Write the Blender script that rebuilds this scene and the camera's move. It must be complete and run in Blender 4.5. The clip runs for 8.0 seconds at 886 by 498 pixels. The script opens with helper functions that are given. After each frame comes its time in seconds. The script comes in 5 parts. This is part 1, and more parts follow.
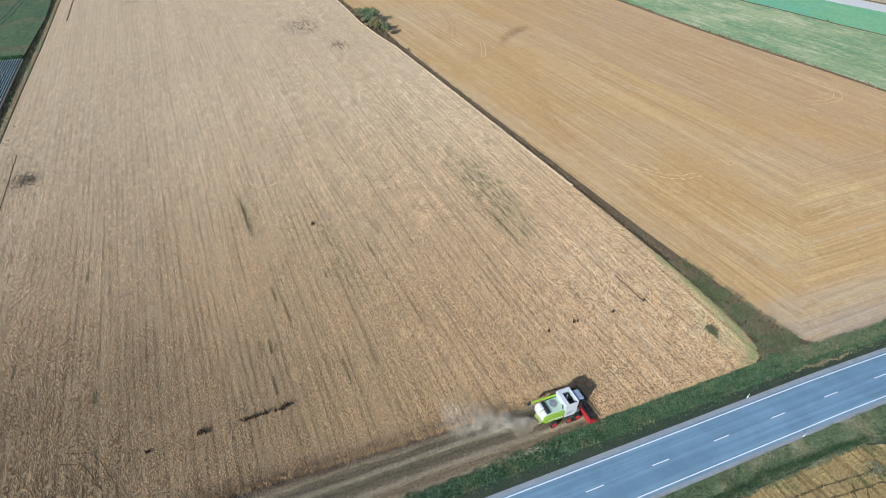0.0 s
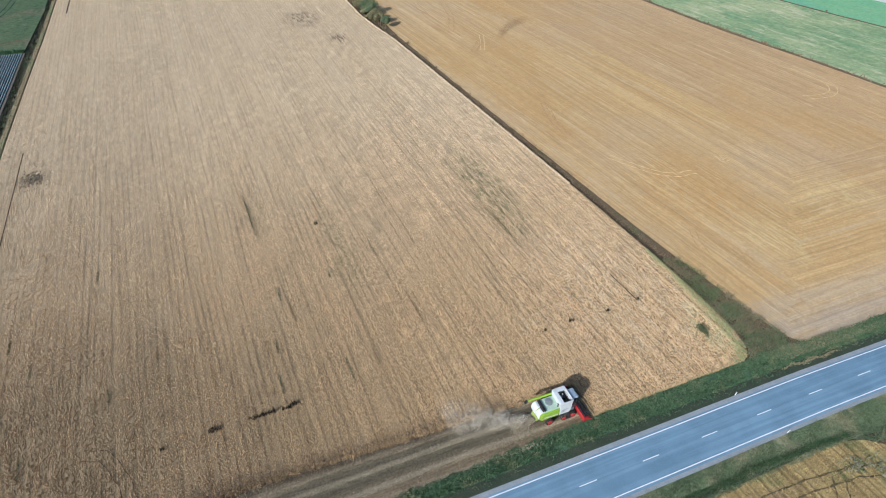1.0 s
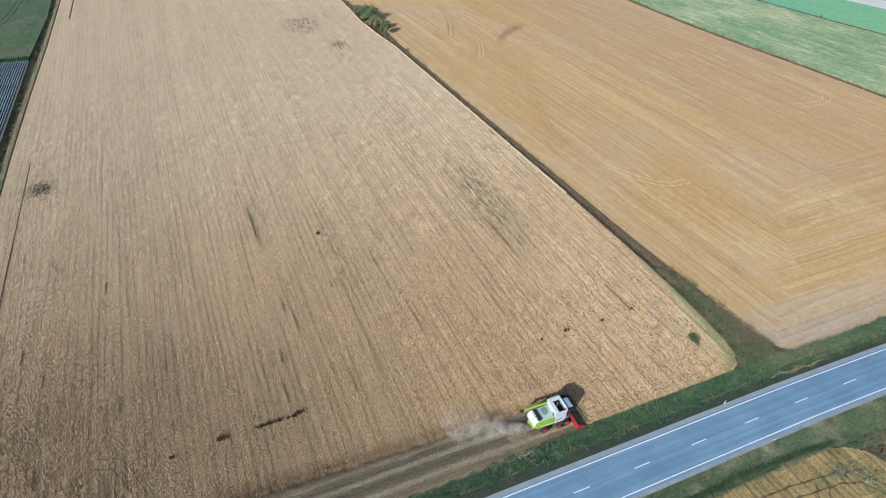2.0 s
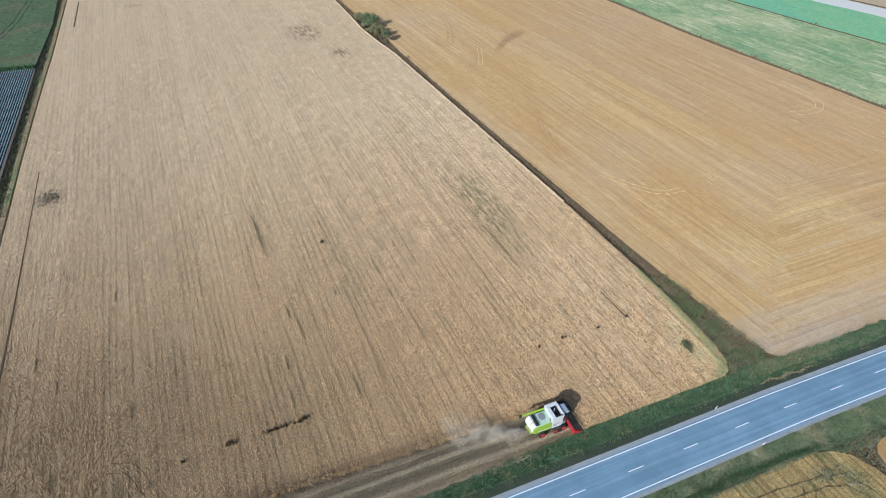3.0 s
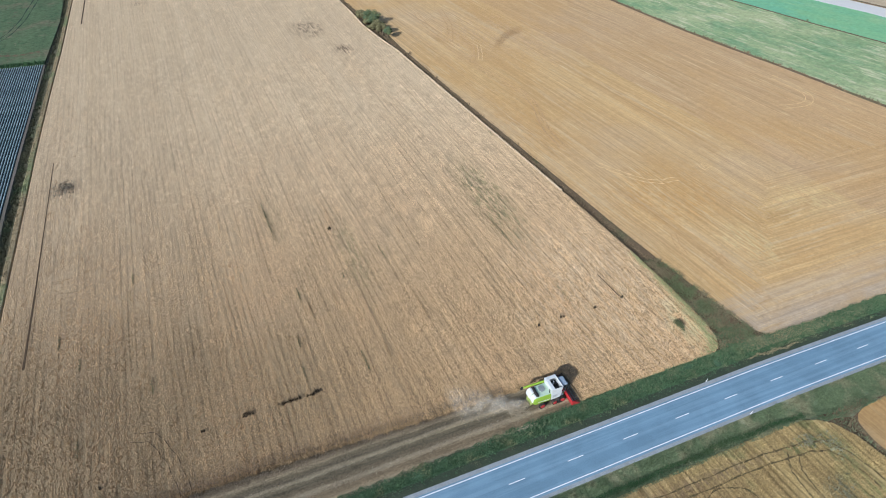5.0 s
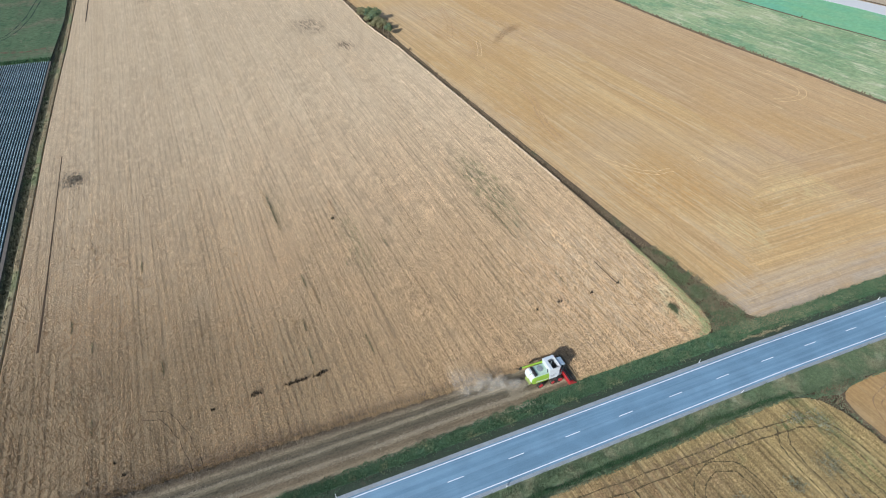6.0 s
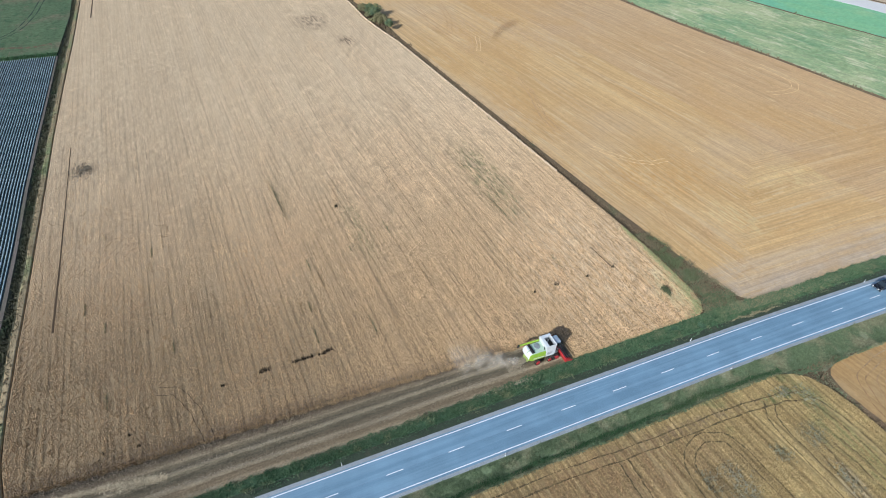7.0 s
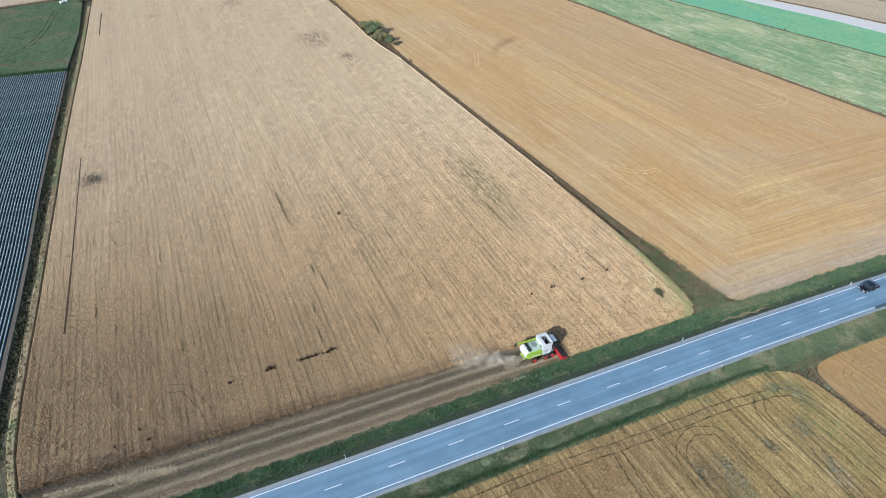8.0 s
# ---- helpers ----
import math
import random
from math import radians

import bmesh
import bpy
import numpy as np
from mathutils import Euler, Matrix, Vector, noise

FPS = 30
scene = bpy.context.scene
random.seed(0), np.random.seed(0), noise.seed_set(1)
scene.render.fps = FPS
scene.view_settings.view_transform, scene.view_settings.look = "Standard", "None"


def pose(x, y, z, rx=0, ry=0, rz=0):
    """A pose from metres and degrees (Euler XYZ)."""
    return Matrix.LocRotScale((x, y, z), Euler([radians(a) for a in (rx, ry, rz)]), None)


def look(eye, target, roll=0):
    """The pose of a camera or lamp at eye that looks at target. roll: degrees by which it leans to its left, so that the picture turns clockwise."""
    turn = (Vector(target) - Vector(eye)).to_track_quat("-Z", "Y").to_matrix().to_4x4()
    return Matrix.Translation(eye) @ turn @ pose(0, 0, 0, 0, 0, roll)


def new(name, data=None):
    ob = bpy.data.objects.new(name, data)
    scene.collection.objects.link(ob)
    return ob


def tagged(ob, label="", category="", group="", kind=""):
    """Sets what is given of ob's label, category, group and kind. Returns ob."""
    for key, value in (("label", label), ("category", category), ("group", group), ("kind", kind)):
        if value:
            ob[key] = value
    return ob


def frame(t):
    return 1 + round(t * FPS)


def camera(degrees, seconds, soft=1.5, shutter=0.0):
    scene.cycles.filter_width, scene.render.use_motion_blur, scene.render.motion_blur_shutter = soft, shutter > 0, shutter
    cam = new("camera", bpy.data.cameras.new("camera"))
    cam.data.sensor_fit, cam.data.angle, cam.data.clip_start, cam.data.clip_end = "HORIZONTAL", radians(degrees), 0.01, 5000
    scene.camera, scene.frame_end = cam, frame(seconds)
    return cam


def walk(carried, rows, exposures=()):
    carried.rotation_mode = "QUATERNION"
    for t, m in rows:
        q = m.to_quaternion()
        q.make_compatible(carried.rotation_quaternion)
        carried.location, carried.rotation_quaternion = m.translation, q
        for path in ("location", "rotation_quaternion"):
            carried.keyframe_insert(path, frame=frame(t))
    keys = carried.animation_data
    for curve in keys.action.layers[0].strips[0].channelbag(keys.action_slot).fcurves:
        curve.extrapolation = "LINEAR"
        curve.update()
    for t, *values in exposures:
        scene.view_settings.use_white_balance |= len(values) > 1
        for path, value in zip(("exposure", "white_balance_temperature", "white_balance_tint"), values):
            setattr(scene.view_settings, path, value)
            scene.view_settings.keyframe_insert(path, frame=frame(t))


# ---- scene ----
cam = camera(75.40, 8.0, 1.0)
PATH = [
    (0.0, look((-61.97, -34.03, 81.67), (-33.40, 39.15, 19.79), 0.15)),
    (0.5, look((-61.96, -34.19, 84.17), (-33.72, 38.12, 21.13), 0.04)),
    (1.0, look((-62.18, -34.33, 86.73), (-34.21, 37.11, 22.59), 0.04)),
    (1.5, look((-62.19, -34.52, 89.17), (-34.33, 36.53, 24.55), 0.04)),
    (3.0, look((-63.15, -36.16, 95.61), (-35.17, 34.79, 30.92), 0.04)),
    (3.5, look((-63.70, -37.05, 96.71), (-35.74, 33.72, 31.82), 0.07)),
    (4.0, look((-64.70, -38.31, 96.80), (-36.55, 32.41, 31.94), 0.07)),
    (4.5, look((-65.86, -40.09, 96.76), (-37.59, 30.67, 32.00), 0.09)),
    (6.0, look((-69.16, -46.50, 96.95), (-40.75, 24.21, 32.20), 0.02)),
    (6.5, look((-70.32, -49.02, 97.08), (-41.86, 21.62, 32.28), -0.01)),
    (7.0, look((-71.61, -51.80, 97.12), (-43.10, 18.84, 32.33), 0.01)),
    (7.5, look((-72.90, -54.61, 97.35), (-44.09, 16.40, 33.11), 0.03)),
    (8.0, look((-73.88, -57.09, 97.68), (-44.53, 15.24, 35.18), -0.00)),
]
walk(cam, PATH, [(0.0, 0.31, 5650, 8), (4.5, 0.33, 5650, 8), (6.5, 0.36, 5650, 8), (8.0, 0.40, 5650, 8)])

# ---------------------------------------------------------------- light
SUN_EL = radians(29)
to_sun = Vector((-0.845 * math.cos(SUN_EL), -0.535 * math.cos(SUN_EL), math.sin(SUN_EL)))
world = bpy.data.worlds.new("world")
scene.world = world
world.use_nodes = True
wn, wl = world.node_tree.nodes, world.node_tree.links
sky = wn.new("ShaderNodeTexSky")
sky.sky_type, sky.sun_disc = "NISHITA", False
sky.sun_elevation, sky.sun_rotation = SUN_EL, math.atan2(to_sun.x, to_sun.y)
sky.air_density, sky.dust_density = 1.0, 1.5
wl.new(sky.outputs[0], wn["Background"].inputs[0])
wn["Background"].inputs[1].default_value = 0.095
sun_data = bpy.data.lights.new("sun", "SUN")
sun_data.energy, sun_data.angle, sun_data.color = 4.15, radians(0.6), (1.0, 0.95, 0.88)
sun = new("sun", sun_data)
sun.matrix_world = look(to_sun * 200, (0, 0, 0))


# ---------------------------------------------------------------- materials
class Mat:
    """A node material, built by small calls that each return a socket."""

    def __init__(self, name, rough=0.9, metal=0.0, spec=0.3):
        self.m = bpy.data.materials.new(name)
        self.m.use_nodes = True
        self.t = self.m.node_tree
        self.b = self.t.nodes["Principled BSDF"]
        self.b.inputs["Roughness"].default_value = rough
        self.b.inputs["Metallic"].default_value = metal
        self.b.inputs["Specular IOR Level"].default_value = spec
        tc = self.t.nodes.new("ShaderNodeTexCoord")
        self.obj = tc.outputs["Object"]

    def put(self, sock, v):
        if hasattr(v, "is_output"):
            self.t.links.new(v, sock)
        elif isinstance(v, tuple) and len(v) == 3 and sock.type == "RGBA":
            sock.default_value = (*v, 1)
        else:
            sock.default_value = v

    def math(self, op, a, b=0.0, c=0.0, clamp=False):
        n = self.t.nodes.new("ShaderNodeMath")
        n.operation, n.use_clamp = op, clamp
        for s, v in zip(n.inputs, (a, b, c)):
            self.put(s, v)
        return n.outputs[0]

    def xyz(self, v):
        n = self.t.nodes.new("ShaderNodeSeparateXYZ")
        self.put(n.inputs[0], v)
        return n.outputs

    def vec(self, x, y, z=0.0):
        n = self.t.nodes.new("ShaderNodeCombineXYZ")
        for s, v in zip(n.inputs, (x, y, z)):
            self.put(s, v)
        return n.outputs[0]

    def noise(self, v, scale=1.0, detail=3.0, rough=0.55, distort=0.0):
        n = self.t.nodes.new("ShaderNodeTexNoise")
        self.put(n.inputs["Vector"], v)
        n.inputs["Scale"].default_value, n.inputs["Detail"].default_value = scale, detail
        n.inputs["Roughness"].default_value, n.inputs["Distortion"].default_value = rough, distort
        return n.outputs["Fac"]

    def span(self, v, a, b, lo=0.0, hi=1.0, smooth=True):
        n = self.t.nodes.new("ShaderNodeMapRange")
        n.interpolation_type = "SMOOTHSTEP" if smooth else "LINEAR"
        for s, x in zip(n.inputs, (v, a, b, lo, hi)):
            self.put(s, x)
        return n.outputs[0]

    def mix(self, f, a, b, mode="MIX"):
        n = self.t.nodes.new("ShaderNodeMix")
        n.data_type, n.blend_type = "RGBA", mode
        for s, v in zip((n.inputs[0], n.inputs[6], n.inputs[7]), (f, a, b)):
            self.put(s, v)
        return n.outputs[2]

    def times(self, col, f):
        n = self.t.nodes.new("ShaderNodeVectorMath")
        n.operation = "SCALE"
        self.put(n.inputs[0], col)
        self.put(n.inputs["Scale"], f)
        return n.outputs[0]

    def island(self):
        return self.t.nodes.new("ShaderNodeNewGeometry").outputs["Random Per Island"]

    def each(self):
        return self.t.nodes.new("ShaderNodeObjectInfo").outputs["Random"]

    def blob(self, x, y, cx, cy, rx, ry):
        dx = self.math("MULTIPLY", self.math("SUBTRACT", x, cx), 1 / rx)
        dy = self.math("MULTIPLY", self.math("SUBTRACT", y, cy), 1 / ry)
        d = self.math("SQRT", self.math("ADD", self.math("MULTIPLY", dx, dx), self.math("MULTIPLY", dy, dy)))
        return self.span(d, 0.25, 1.0, 1.0, 0.0)

    def bump(self, h, strength, dist):
        n = self.t.nodes.new("ShaderNodeBump")
        n.inputs["Strength"].default_value, n.inputs["Distance"].default_value = strength, dist
        self.put(n.inputs["Height"], h)
        self.t.links.new(n.outputs[0], self.b.inputs["Normal"])

    def done(self, col, rough=None):
        self.put(self.b.inputs["Base Color"], col)
        if rough is not None:
            self.put(self.b.inputs["Roughness"], rough)
        return self.m


def plain(name, col, rough=0.5, metal=0.0, spec=0.5, dirt=0.12, scale=3.0):
    """Paint, plastic or metal with a little dust and unevenness."""
    m = Mat(name, rough, metal, spec)
    n = m.noise(m.obj, scale, 4)
    c = m.mix(m.span(n, 0.45, 0.75, 0.0, dirt), col, (0.30, 0.23, 0.15))
    return m.done(m.times(c, m.span(m.noise(m.obj, scale * 6, 2), 0.3, 0.7, 0.92, 1.06)), m.span(n, 0.3, 0.7, rough * 0.85, min(1, rough * 1.2)))


ROW = 0.05            # the drill rows lean this much to the west, metre by metre northwards


def field(name, light, dark, tint, lean=ROW, wide=1.6, fine=0.45, along=0.012, depth=0.6, tint_at=(0.5, 0.75), tint_scale=0.03,
          grain=2.2, grain_depth=0.35, blobs=(), cross=None, bump=0.5, speck=None, north=None, lines=0.0, vary=0.22, cross_line=None, freq=2.2, wavy=0.0, mottle=0.0, patches=None, rows=None, calm=None, halves=None, dull=None):
    """Soil, stubble or crop with streaks along the rows, drifting patches and fine grain.
    calm: (y0, y1, least) the contrast of the rows falls to least from y0 to y1. halves: (x, colour, amount) a part
    worked in another pass.
    cross: (x0, y0, slope, top) turns the streaks by a right angle in the headland below that mitre."""
    m = Mat(name, 0.95, 0, 0.15)
    x, y, z = m.xyz(m.obj)
    xs = m.math("MULTIPLY_ADD", y, lean, x)
    quiet = m.span(y, calm[0], calm[1], 1.0, calm[2]) if calm else 1.0

    def soft(f):
        return m.math("MULTIPLY_ADD", m.math("SUBTRACT", f, 1.0), quiet, 1.0) if calm else f
    if cross:
        x0, y0, slope, top = cross
        wob = m.math("MULTIPLY", m.math("SUBTRACT", m.noise(m.obj, 0.10, 3), 0.5), 15.0)
        a = m.math("SUBTRACT", m.math("MULTIPLY", m.math("SUBTRACT", x, x0), slope), m.math("SUBTRACT", y, y0))
        b = m.math("SUBTRACT", top, y)
        head = m.span(m.math("ADD", m.math("MINIMUM", a, b), m.math("MULTIPLY_ADD", m.math("SUBTRACT", m.noise(m.obj, 0.6, 4, 0.7), 0.5), 24.0, wob)), -0.2, 0.2)
        u = m.math("MULTIPLY_ADD", head, m.math("SUBTRACT", y, xs), xs)
        v = m.math("MULTIPLY_ADD", head, m.math("SUBTRACT", x, y), y)
    else:
        head, u, v = None, xs, y
    if wavy:
        u = m.math("MULTIPLY_ADD", m.math("SUBTRACT", m.noise(m.obj, 0.035, 3), 0.5), wavy, u)
    broad = m.noise(m.vec(m.math("MULTIPLY", u, 1 / wide), m.math("MULTIPLY", v, along)), 0.35, 4, 0.6)
    thin = m.noise(m.vec(m.math("MULTIPLY", u, 1 / fine), m.math("MULTIPLY", v, along * 4)), 1.0, 3, 0.6)
    s = m.math("ADD", m.math("MULTIPLY", broad, 0.6), m.math("MULTIPLY", thin, 0.4))
    col = m.mix(m.math("MULTIPLY", m.math("MULTIPLY", m.span(s, 0.36, 0.64), depth), quiet), light, dark)
    big = m.noise(m.obj, tint_scale, 4, 0.6)
    col = m.mix(m.span(big, *tint_at), col, tint)
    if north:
        y0, y1, most = north          # paler towards the north: distance haze put into the colour
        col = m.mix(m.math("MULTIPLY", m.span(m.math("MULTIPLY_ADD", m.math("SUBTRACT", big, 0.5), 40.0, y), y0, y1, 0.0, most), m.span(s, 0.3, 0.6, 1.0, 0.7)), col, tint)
    if head:
        bands = m.noise(m.vec(m.math("MULTIPLY", y, 0.5), m.math("MULTIPLY", x, 0.01)), 1.0, 4)
        low = m.span(m.math("MULTIPLY_ADD", m.math("SUBTRACT", bands, 0.5), 22.0, y), 13.0, 24.0, 0.8, 0.0)
        col = m.mix(low, col, (0.51, 0.415, 0.31))
    for cx, cy, rx, ry, amount, bc in blobs:
        f = m.blob(m.math("ADD", x, m.math("MULTIPLY", m.math("SUBTRACT", m.noise(m.obj, 0.25, 3), 0.5), rx)), y, cx, cy, rx, ry)
        f = m.math("MULTIPLY", m.math("MULTIPLY", f, amount), m.span(m.noise(m.vec(m.math("MULTIPLY", xs, 1.25), m.math("MULTIPLY", y, 0.22)), 1.0, 4, 0.7), 0.44, 0.58))
        col = m.mix(f, col, bc)
    if dull:
        cx, cy, rx, ry, amount, bc = dull
        col = m.mix(m.math("MULTIPLY", m.blob(m.math("MULTIPLY_ADD", m.math("SUBTRACT", big, 0.5), rx, x), y, cx, cy, rx, ry), amount), col, bc)
    if cross_line:
        off = m.math("ABSOLUTE", m.math("SUBTRACT", m.math("MULTIPLY_ADD", m.math("SUBTRACT", m.noise(m.obj, 0.05, 3), 0.5), 5.0, y), cross_line))
        col = m.mix(m.math("MULTIPLY", m.span(off, 0.2, 0.9, 0.24, 0.0), m.span(m.noise(m.obj, 0.09, 3), 0.42, 0.58)), col, (0.28, 0.22, 0.14))
    if halves:
        hx, hc, amount = halves
        f = m.span(m.math("MULTIPLY_ADD", m.math("SUBTRACT", m.noise(m.obj, 0.4, 3), 0.5), 1.5, xs), hx - 0.4, hx + 0.4, 0.0, amount)
        col = m.mix(f, col, hc)
    if speck:
        f = m.span(m.noise(m.vec(m.math("MULTIPLY", u, 0.9), m.math("MULTIPLY", v, 0.05)), 1.0, 4, 0.65), *speck[0])
        col = m.mix(m.math("MULTIPLY", m.math("MULTIPLY", f, speck[2] if len(speck) > 2 else 1.0), quiet), col, speck[1])
    if lines:
        hair = m.noise(m.vec(m.math("MULTIPLY", u, freq), m.math("MULTIPLY", v, along * 3)), 1.0, 4, 0.7)
        col = m.times(col, soft(m.span(hair, 0.32, 0.68, 1 - lines, 1 + lines, False)))
        if speck and wavy:
            col = m.mix(m.span(hair, 0.57, 0.72, 0.0, 0.55), col, speck[1])
        col = m.times(col, soft(m.span(thin, 0.32, 0.68, 1 - lines * 0.6, 1 + lines * 0.6, False)))
    if rows:
        period, dip = rows            # open drill rows, wandering and fading along their way
        ph = m.math("MULTIPLY_ADD", m.noise(m.vec(m.math("MULTIPLY", u, 0.12), m.math("MULTIPLY", v, 0.012), 4.0), 1.0, 3), 16.0, m.math("MULTIPLY", u, math.tau / period))
        fade = m.span(m.noise(m.vec(m.math("MULTIPLY", u, 0.5), m.math("MULTIPLY", v, 0.03), 9.0), 1.0, 4, 0.65), 0.38, 0.62)
        col = m.times(col, soft(m.math("SUBTRACT", 1.0 + dip * 0.25, m.math("MULTIPLY", m.span(m.math("SINE", ph), 0.1, 1.0, 0.0, dip), fade))))
    for scale, stretch, at_, pc, amount in patches or ():
        f = m.span(m.noise(m.vec(m.math("MULTIPLY", u, scale), m.math("MULTIPLY", v, scale * stretch), pc[0] * 90), 1.0, 5, 0.65), *at_)
        col = m.mix(m.math("MULTIPLY", f, amount), col, pc)
    if mottle:
        col = m.times(col, m.span(m.noise(m.obj, 0.45, 5, 0.75, 1.0), 0.3, 0.7, 1 - mottle, 1 + mottle, False))
    g = m.noise(m.obj, grain, 4, 0.7)
    col = m.times(col, m.span(g, 0.25, 0.75, 1 - grain_depth, 1 + grain_depth, False))
    col = m.times(col, m.span(m.island(), 0, 1, 1 - vary, 1 + vary, False))
    m.bump(m.math("ADD", g, thin), bump, 0.15)
    return m.done(col)


def banded(name, y0, y1, stops):
    """Ground in long bands along the road, between y0 and y1, with wavering edges and grain."""
    m = Mat(name, 0.95, 0, 0.15)
    x, y, z = m.xyz(m.obj)
    wav = m.noise(m.vec(m.math("MULTIPLY", x, 0.09), m.math("MULTIPLY", y, 0.5)), 1.0, 4)
    fine = m.noise(m.vec(m.math("MULTIPLY", x, 0.25), m.math("MULTIPLY", y, 3.0)), 1.0, 4, 0.7)
    yy = m.math("MULTIPLY_ADD", m.math("SUBTRACT", wav, 0.5), 1.0, m.math("MULTIPLY_ADD", m.math("SUBTRACT", fine, 0.5), 0.8, y))
    n = m.t.nodes.new("ShaderNodeValToRGB")
    m.put(n.inputs[0], m.span(yy, y0, y1, 0, 1, False))
    while len(n.color_ramp.elements) < len(stops):
        n.color_ramp.elements.new(0.5)
    for e, (q, c) in zip(n.color_ramp.elements, stops):
        e.position, e.color = q, (*c, 1)
    col = m.times(n.outputs[0], m.span(fine, 0.3, 0.7, 0.78, 1.2))
    g = m.noise(m.obj, 2.5, 4, 0.7)
    col = m.times(col, m.span(g, 0.3, 0.7, 0.75, 1.25))
    col = m.times(col, m.span(m.island(), 0, 1, 0.75, 1.25, False))
    m.bump(g, 0.5, 0.12)
    return m.done(col)


# ---------------------------------------------------------------- building helpers
rng = np.random.default_rng(7)


def part(name, bm, material, parent, label=""):
    """Links a bmesh as one mesh object under a thing or a part."""
    me = bpy.data.meshes.new(name)
    bm.to_mesh(me)
    bm.free()
    me.materials.append(material)
    ob = new(name, me)
    ob.parent = parent
    if label:
        tagged(ob, label)
    return ob


def np_mesh(name, verts, faces, material, smooth=False):
    """A mesh from arrays: faces all have the same number of corners."""
    me = bpy.data.meshes.new(name)
    k = faces.shape[1]
    me.vertices.add(len(verts))
    me.vertices.foreach_set("co", np.ascontiguousarray(verts, dtype=np.float32).ravel())
    me.loops.add(faces.size)
    me.loops.foreach_set("vertex_index", np.ascontiguousarray(faces, dtype=np.int32).ravel())
    me.polygons.add(len(faces))
    me.polygons.foreach_set("loop_start", np.arange(0, faces.size, k, dtype=np.int32))
    me.polygons.foreach_set("use_smooth", np.full(len(faces), smooth))
    me.update(calc_edges=True)
    me.materials.append(material)
    return me


def line(points, n):
    """n points evenly along a polyline, rounded a little at its corners."""
    p = np.array(points, float)
    d = np.r_[0, np.cumsum(np.hypot(*np.diff(p, axis=0).T))]
    s = np.linspace(0, d[-1], n)
    return np.c_[np.interp(s, d, p[:, 0]), np.interp(s, d, p[:, 1])]


def at(points, y, axis=1):
    """The other coordinate of a polyline where its coordinate `axis` is y."""
    p = np.array(points, float)
    o = np.argsort(p[:, axis])
    return np.interp(y, p[o, axis], p[o, 1 - axis])


def bend(x, y):
    """The road and what lies along it turn slightly south beyond x = 20; this fades out northwards."""
    d = np.maximum(0.0, np.asarray(x, float) - 20.0)
    return -0.021 * d * d / (d + 8.0) * np.clip((72.0 - np.asarray(y, float)) / 60.0, 0.0, 1.0)


def bent(p):
    q = np.array(p, float)
    q[..., 1] += bend(q[..., 0], q[..., 1])
    return q


def sheet(name, a, b, material, height=0.0, nu=24, nv=80, skirt=0.0, rough=0.0, label="", category="field", profile=None):
    """A strip of ground between the lines a and b, with a skirt down its border. profile: height over 0..1 from a to b."""
    A, B = line(a, nv), line(b, nv)
    u = np.linspace(0, 1, nu)
    xy = A[:, None] * (1 - u[None, :, None]) + B[:, None] * u[None, :, None]
    xy = bent(xy)
    z = np.full(xy.shape[:2], float(height))
    if profile:
        px, pz = zip(*profile)
        z += np.interp(u, px, pz)[None]
    if rough:
        z += rough * np.array([[noise.noise((q[0] * 0.5, q[1] * 0.5, 3)) for q in r] for r in xy])
    v = np.concatenate([xy, z[..., None]], 2).reshape(-1, 3)
    i = np.arange(nv * nu).reshape(nv, nu)
    f = np.stack([i[:-1, :-1], i[:-1, 1:], i[1:, 1:], i[1:, :-1]], 2).reshape(-1, 4)
    if skirt:
        ring = np.r_[i[0, :], i[1:, -1], i[-1, -2::-1], i[-2:0:-1, 0]]
        top, low = v[ring].copy(), v[ring].copy()
        low[:, 2] = height - skirt
        i = len(v) + np.arange(len(ring))
        j = i + len(ring)
        f = np.r_[f, np.stack([i, j, np.roll(j, -1), np.roll(i, -1)], 1)]
        v = np.r_[v, top, low]
    me = np_mesh(name, v, f, material)
    bm = bmesh.new()
    bm.from_mesh(me)
    bmesh.ops.recalc_face_normals(bm, faces=bm.faces)
    bm.faces.ensure_lookup_table()
    for q in bm.faces[:(nv - 1) * (nu - 1)]:
        q.smooth = True
    if bm.faces and sum(q.normal.z for q in bm.faces) < 0:
        bmesh.ops.reverse_faces(bm, faces=bm.faces)
    bm.to_mesh(me)
    bm.free()
    return tagged(new(name, me), label, category, kind="structure")


def tufts(name, xyz, h, w, material, parent=None, label="", blades=2, lean=0.35, category="plants"):
    """Many small blades of straw or grass, each a thin triangle of its own, in one mesh."""
    n = len(xyz)
    xyz = bent(xyz)
    vs = []
    for _ in range(blades):
        a = rng.uniform(0, math.tau, n)
        d = np.c_[np.cos(a), np.sin(a), np.zeros(n)] * (w * rng.uniform(0.6, 1.3, n))[:, None] * 0.5
        off = rng.normal(0, 0.3, (n, 3)) * np.c_[w, w, 0 * w]
        top = np.c_[rng.normal(0, lean, n) * h, rng.normal(0, lean, n) * h, h * rng.uniform(0.7, 1.25, n)]
        base = xyz + off
        vs.append(np.stack([base - d, base + d, base + top], 1))
    v = np.concatenate(vs).reshape(-1, 3)
    f = np.arange(len(v)).reshape(-1, 3)
    ob = new(name, np_mesh(name, v, f, material))
    tagged(ob, label, "" if parent else category, kind="stuff")
    ob.parent = parent
    return ob


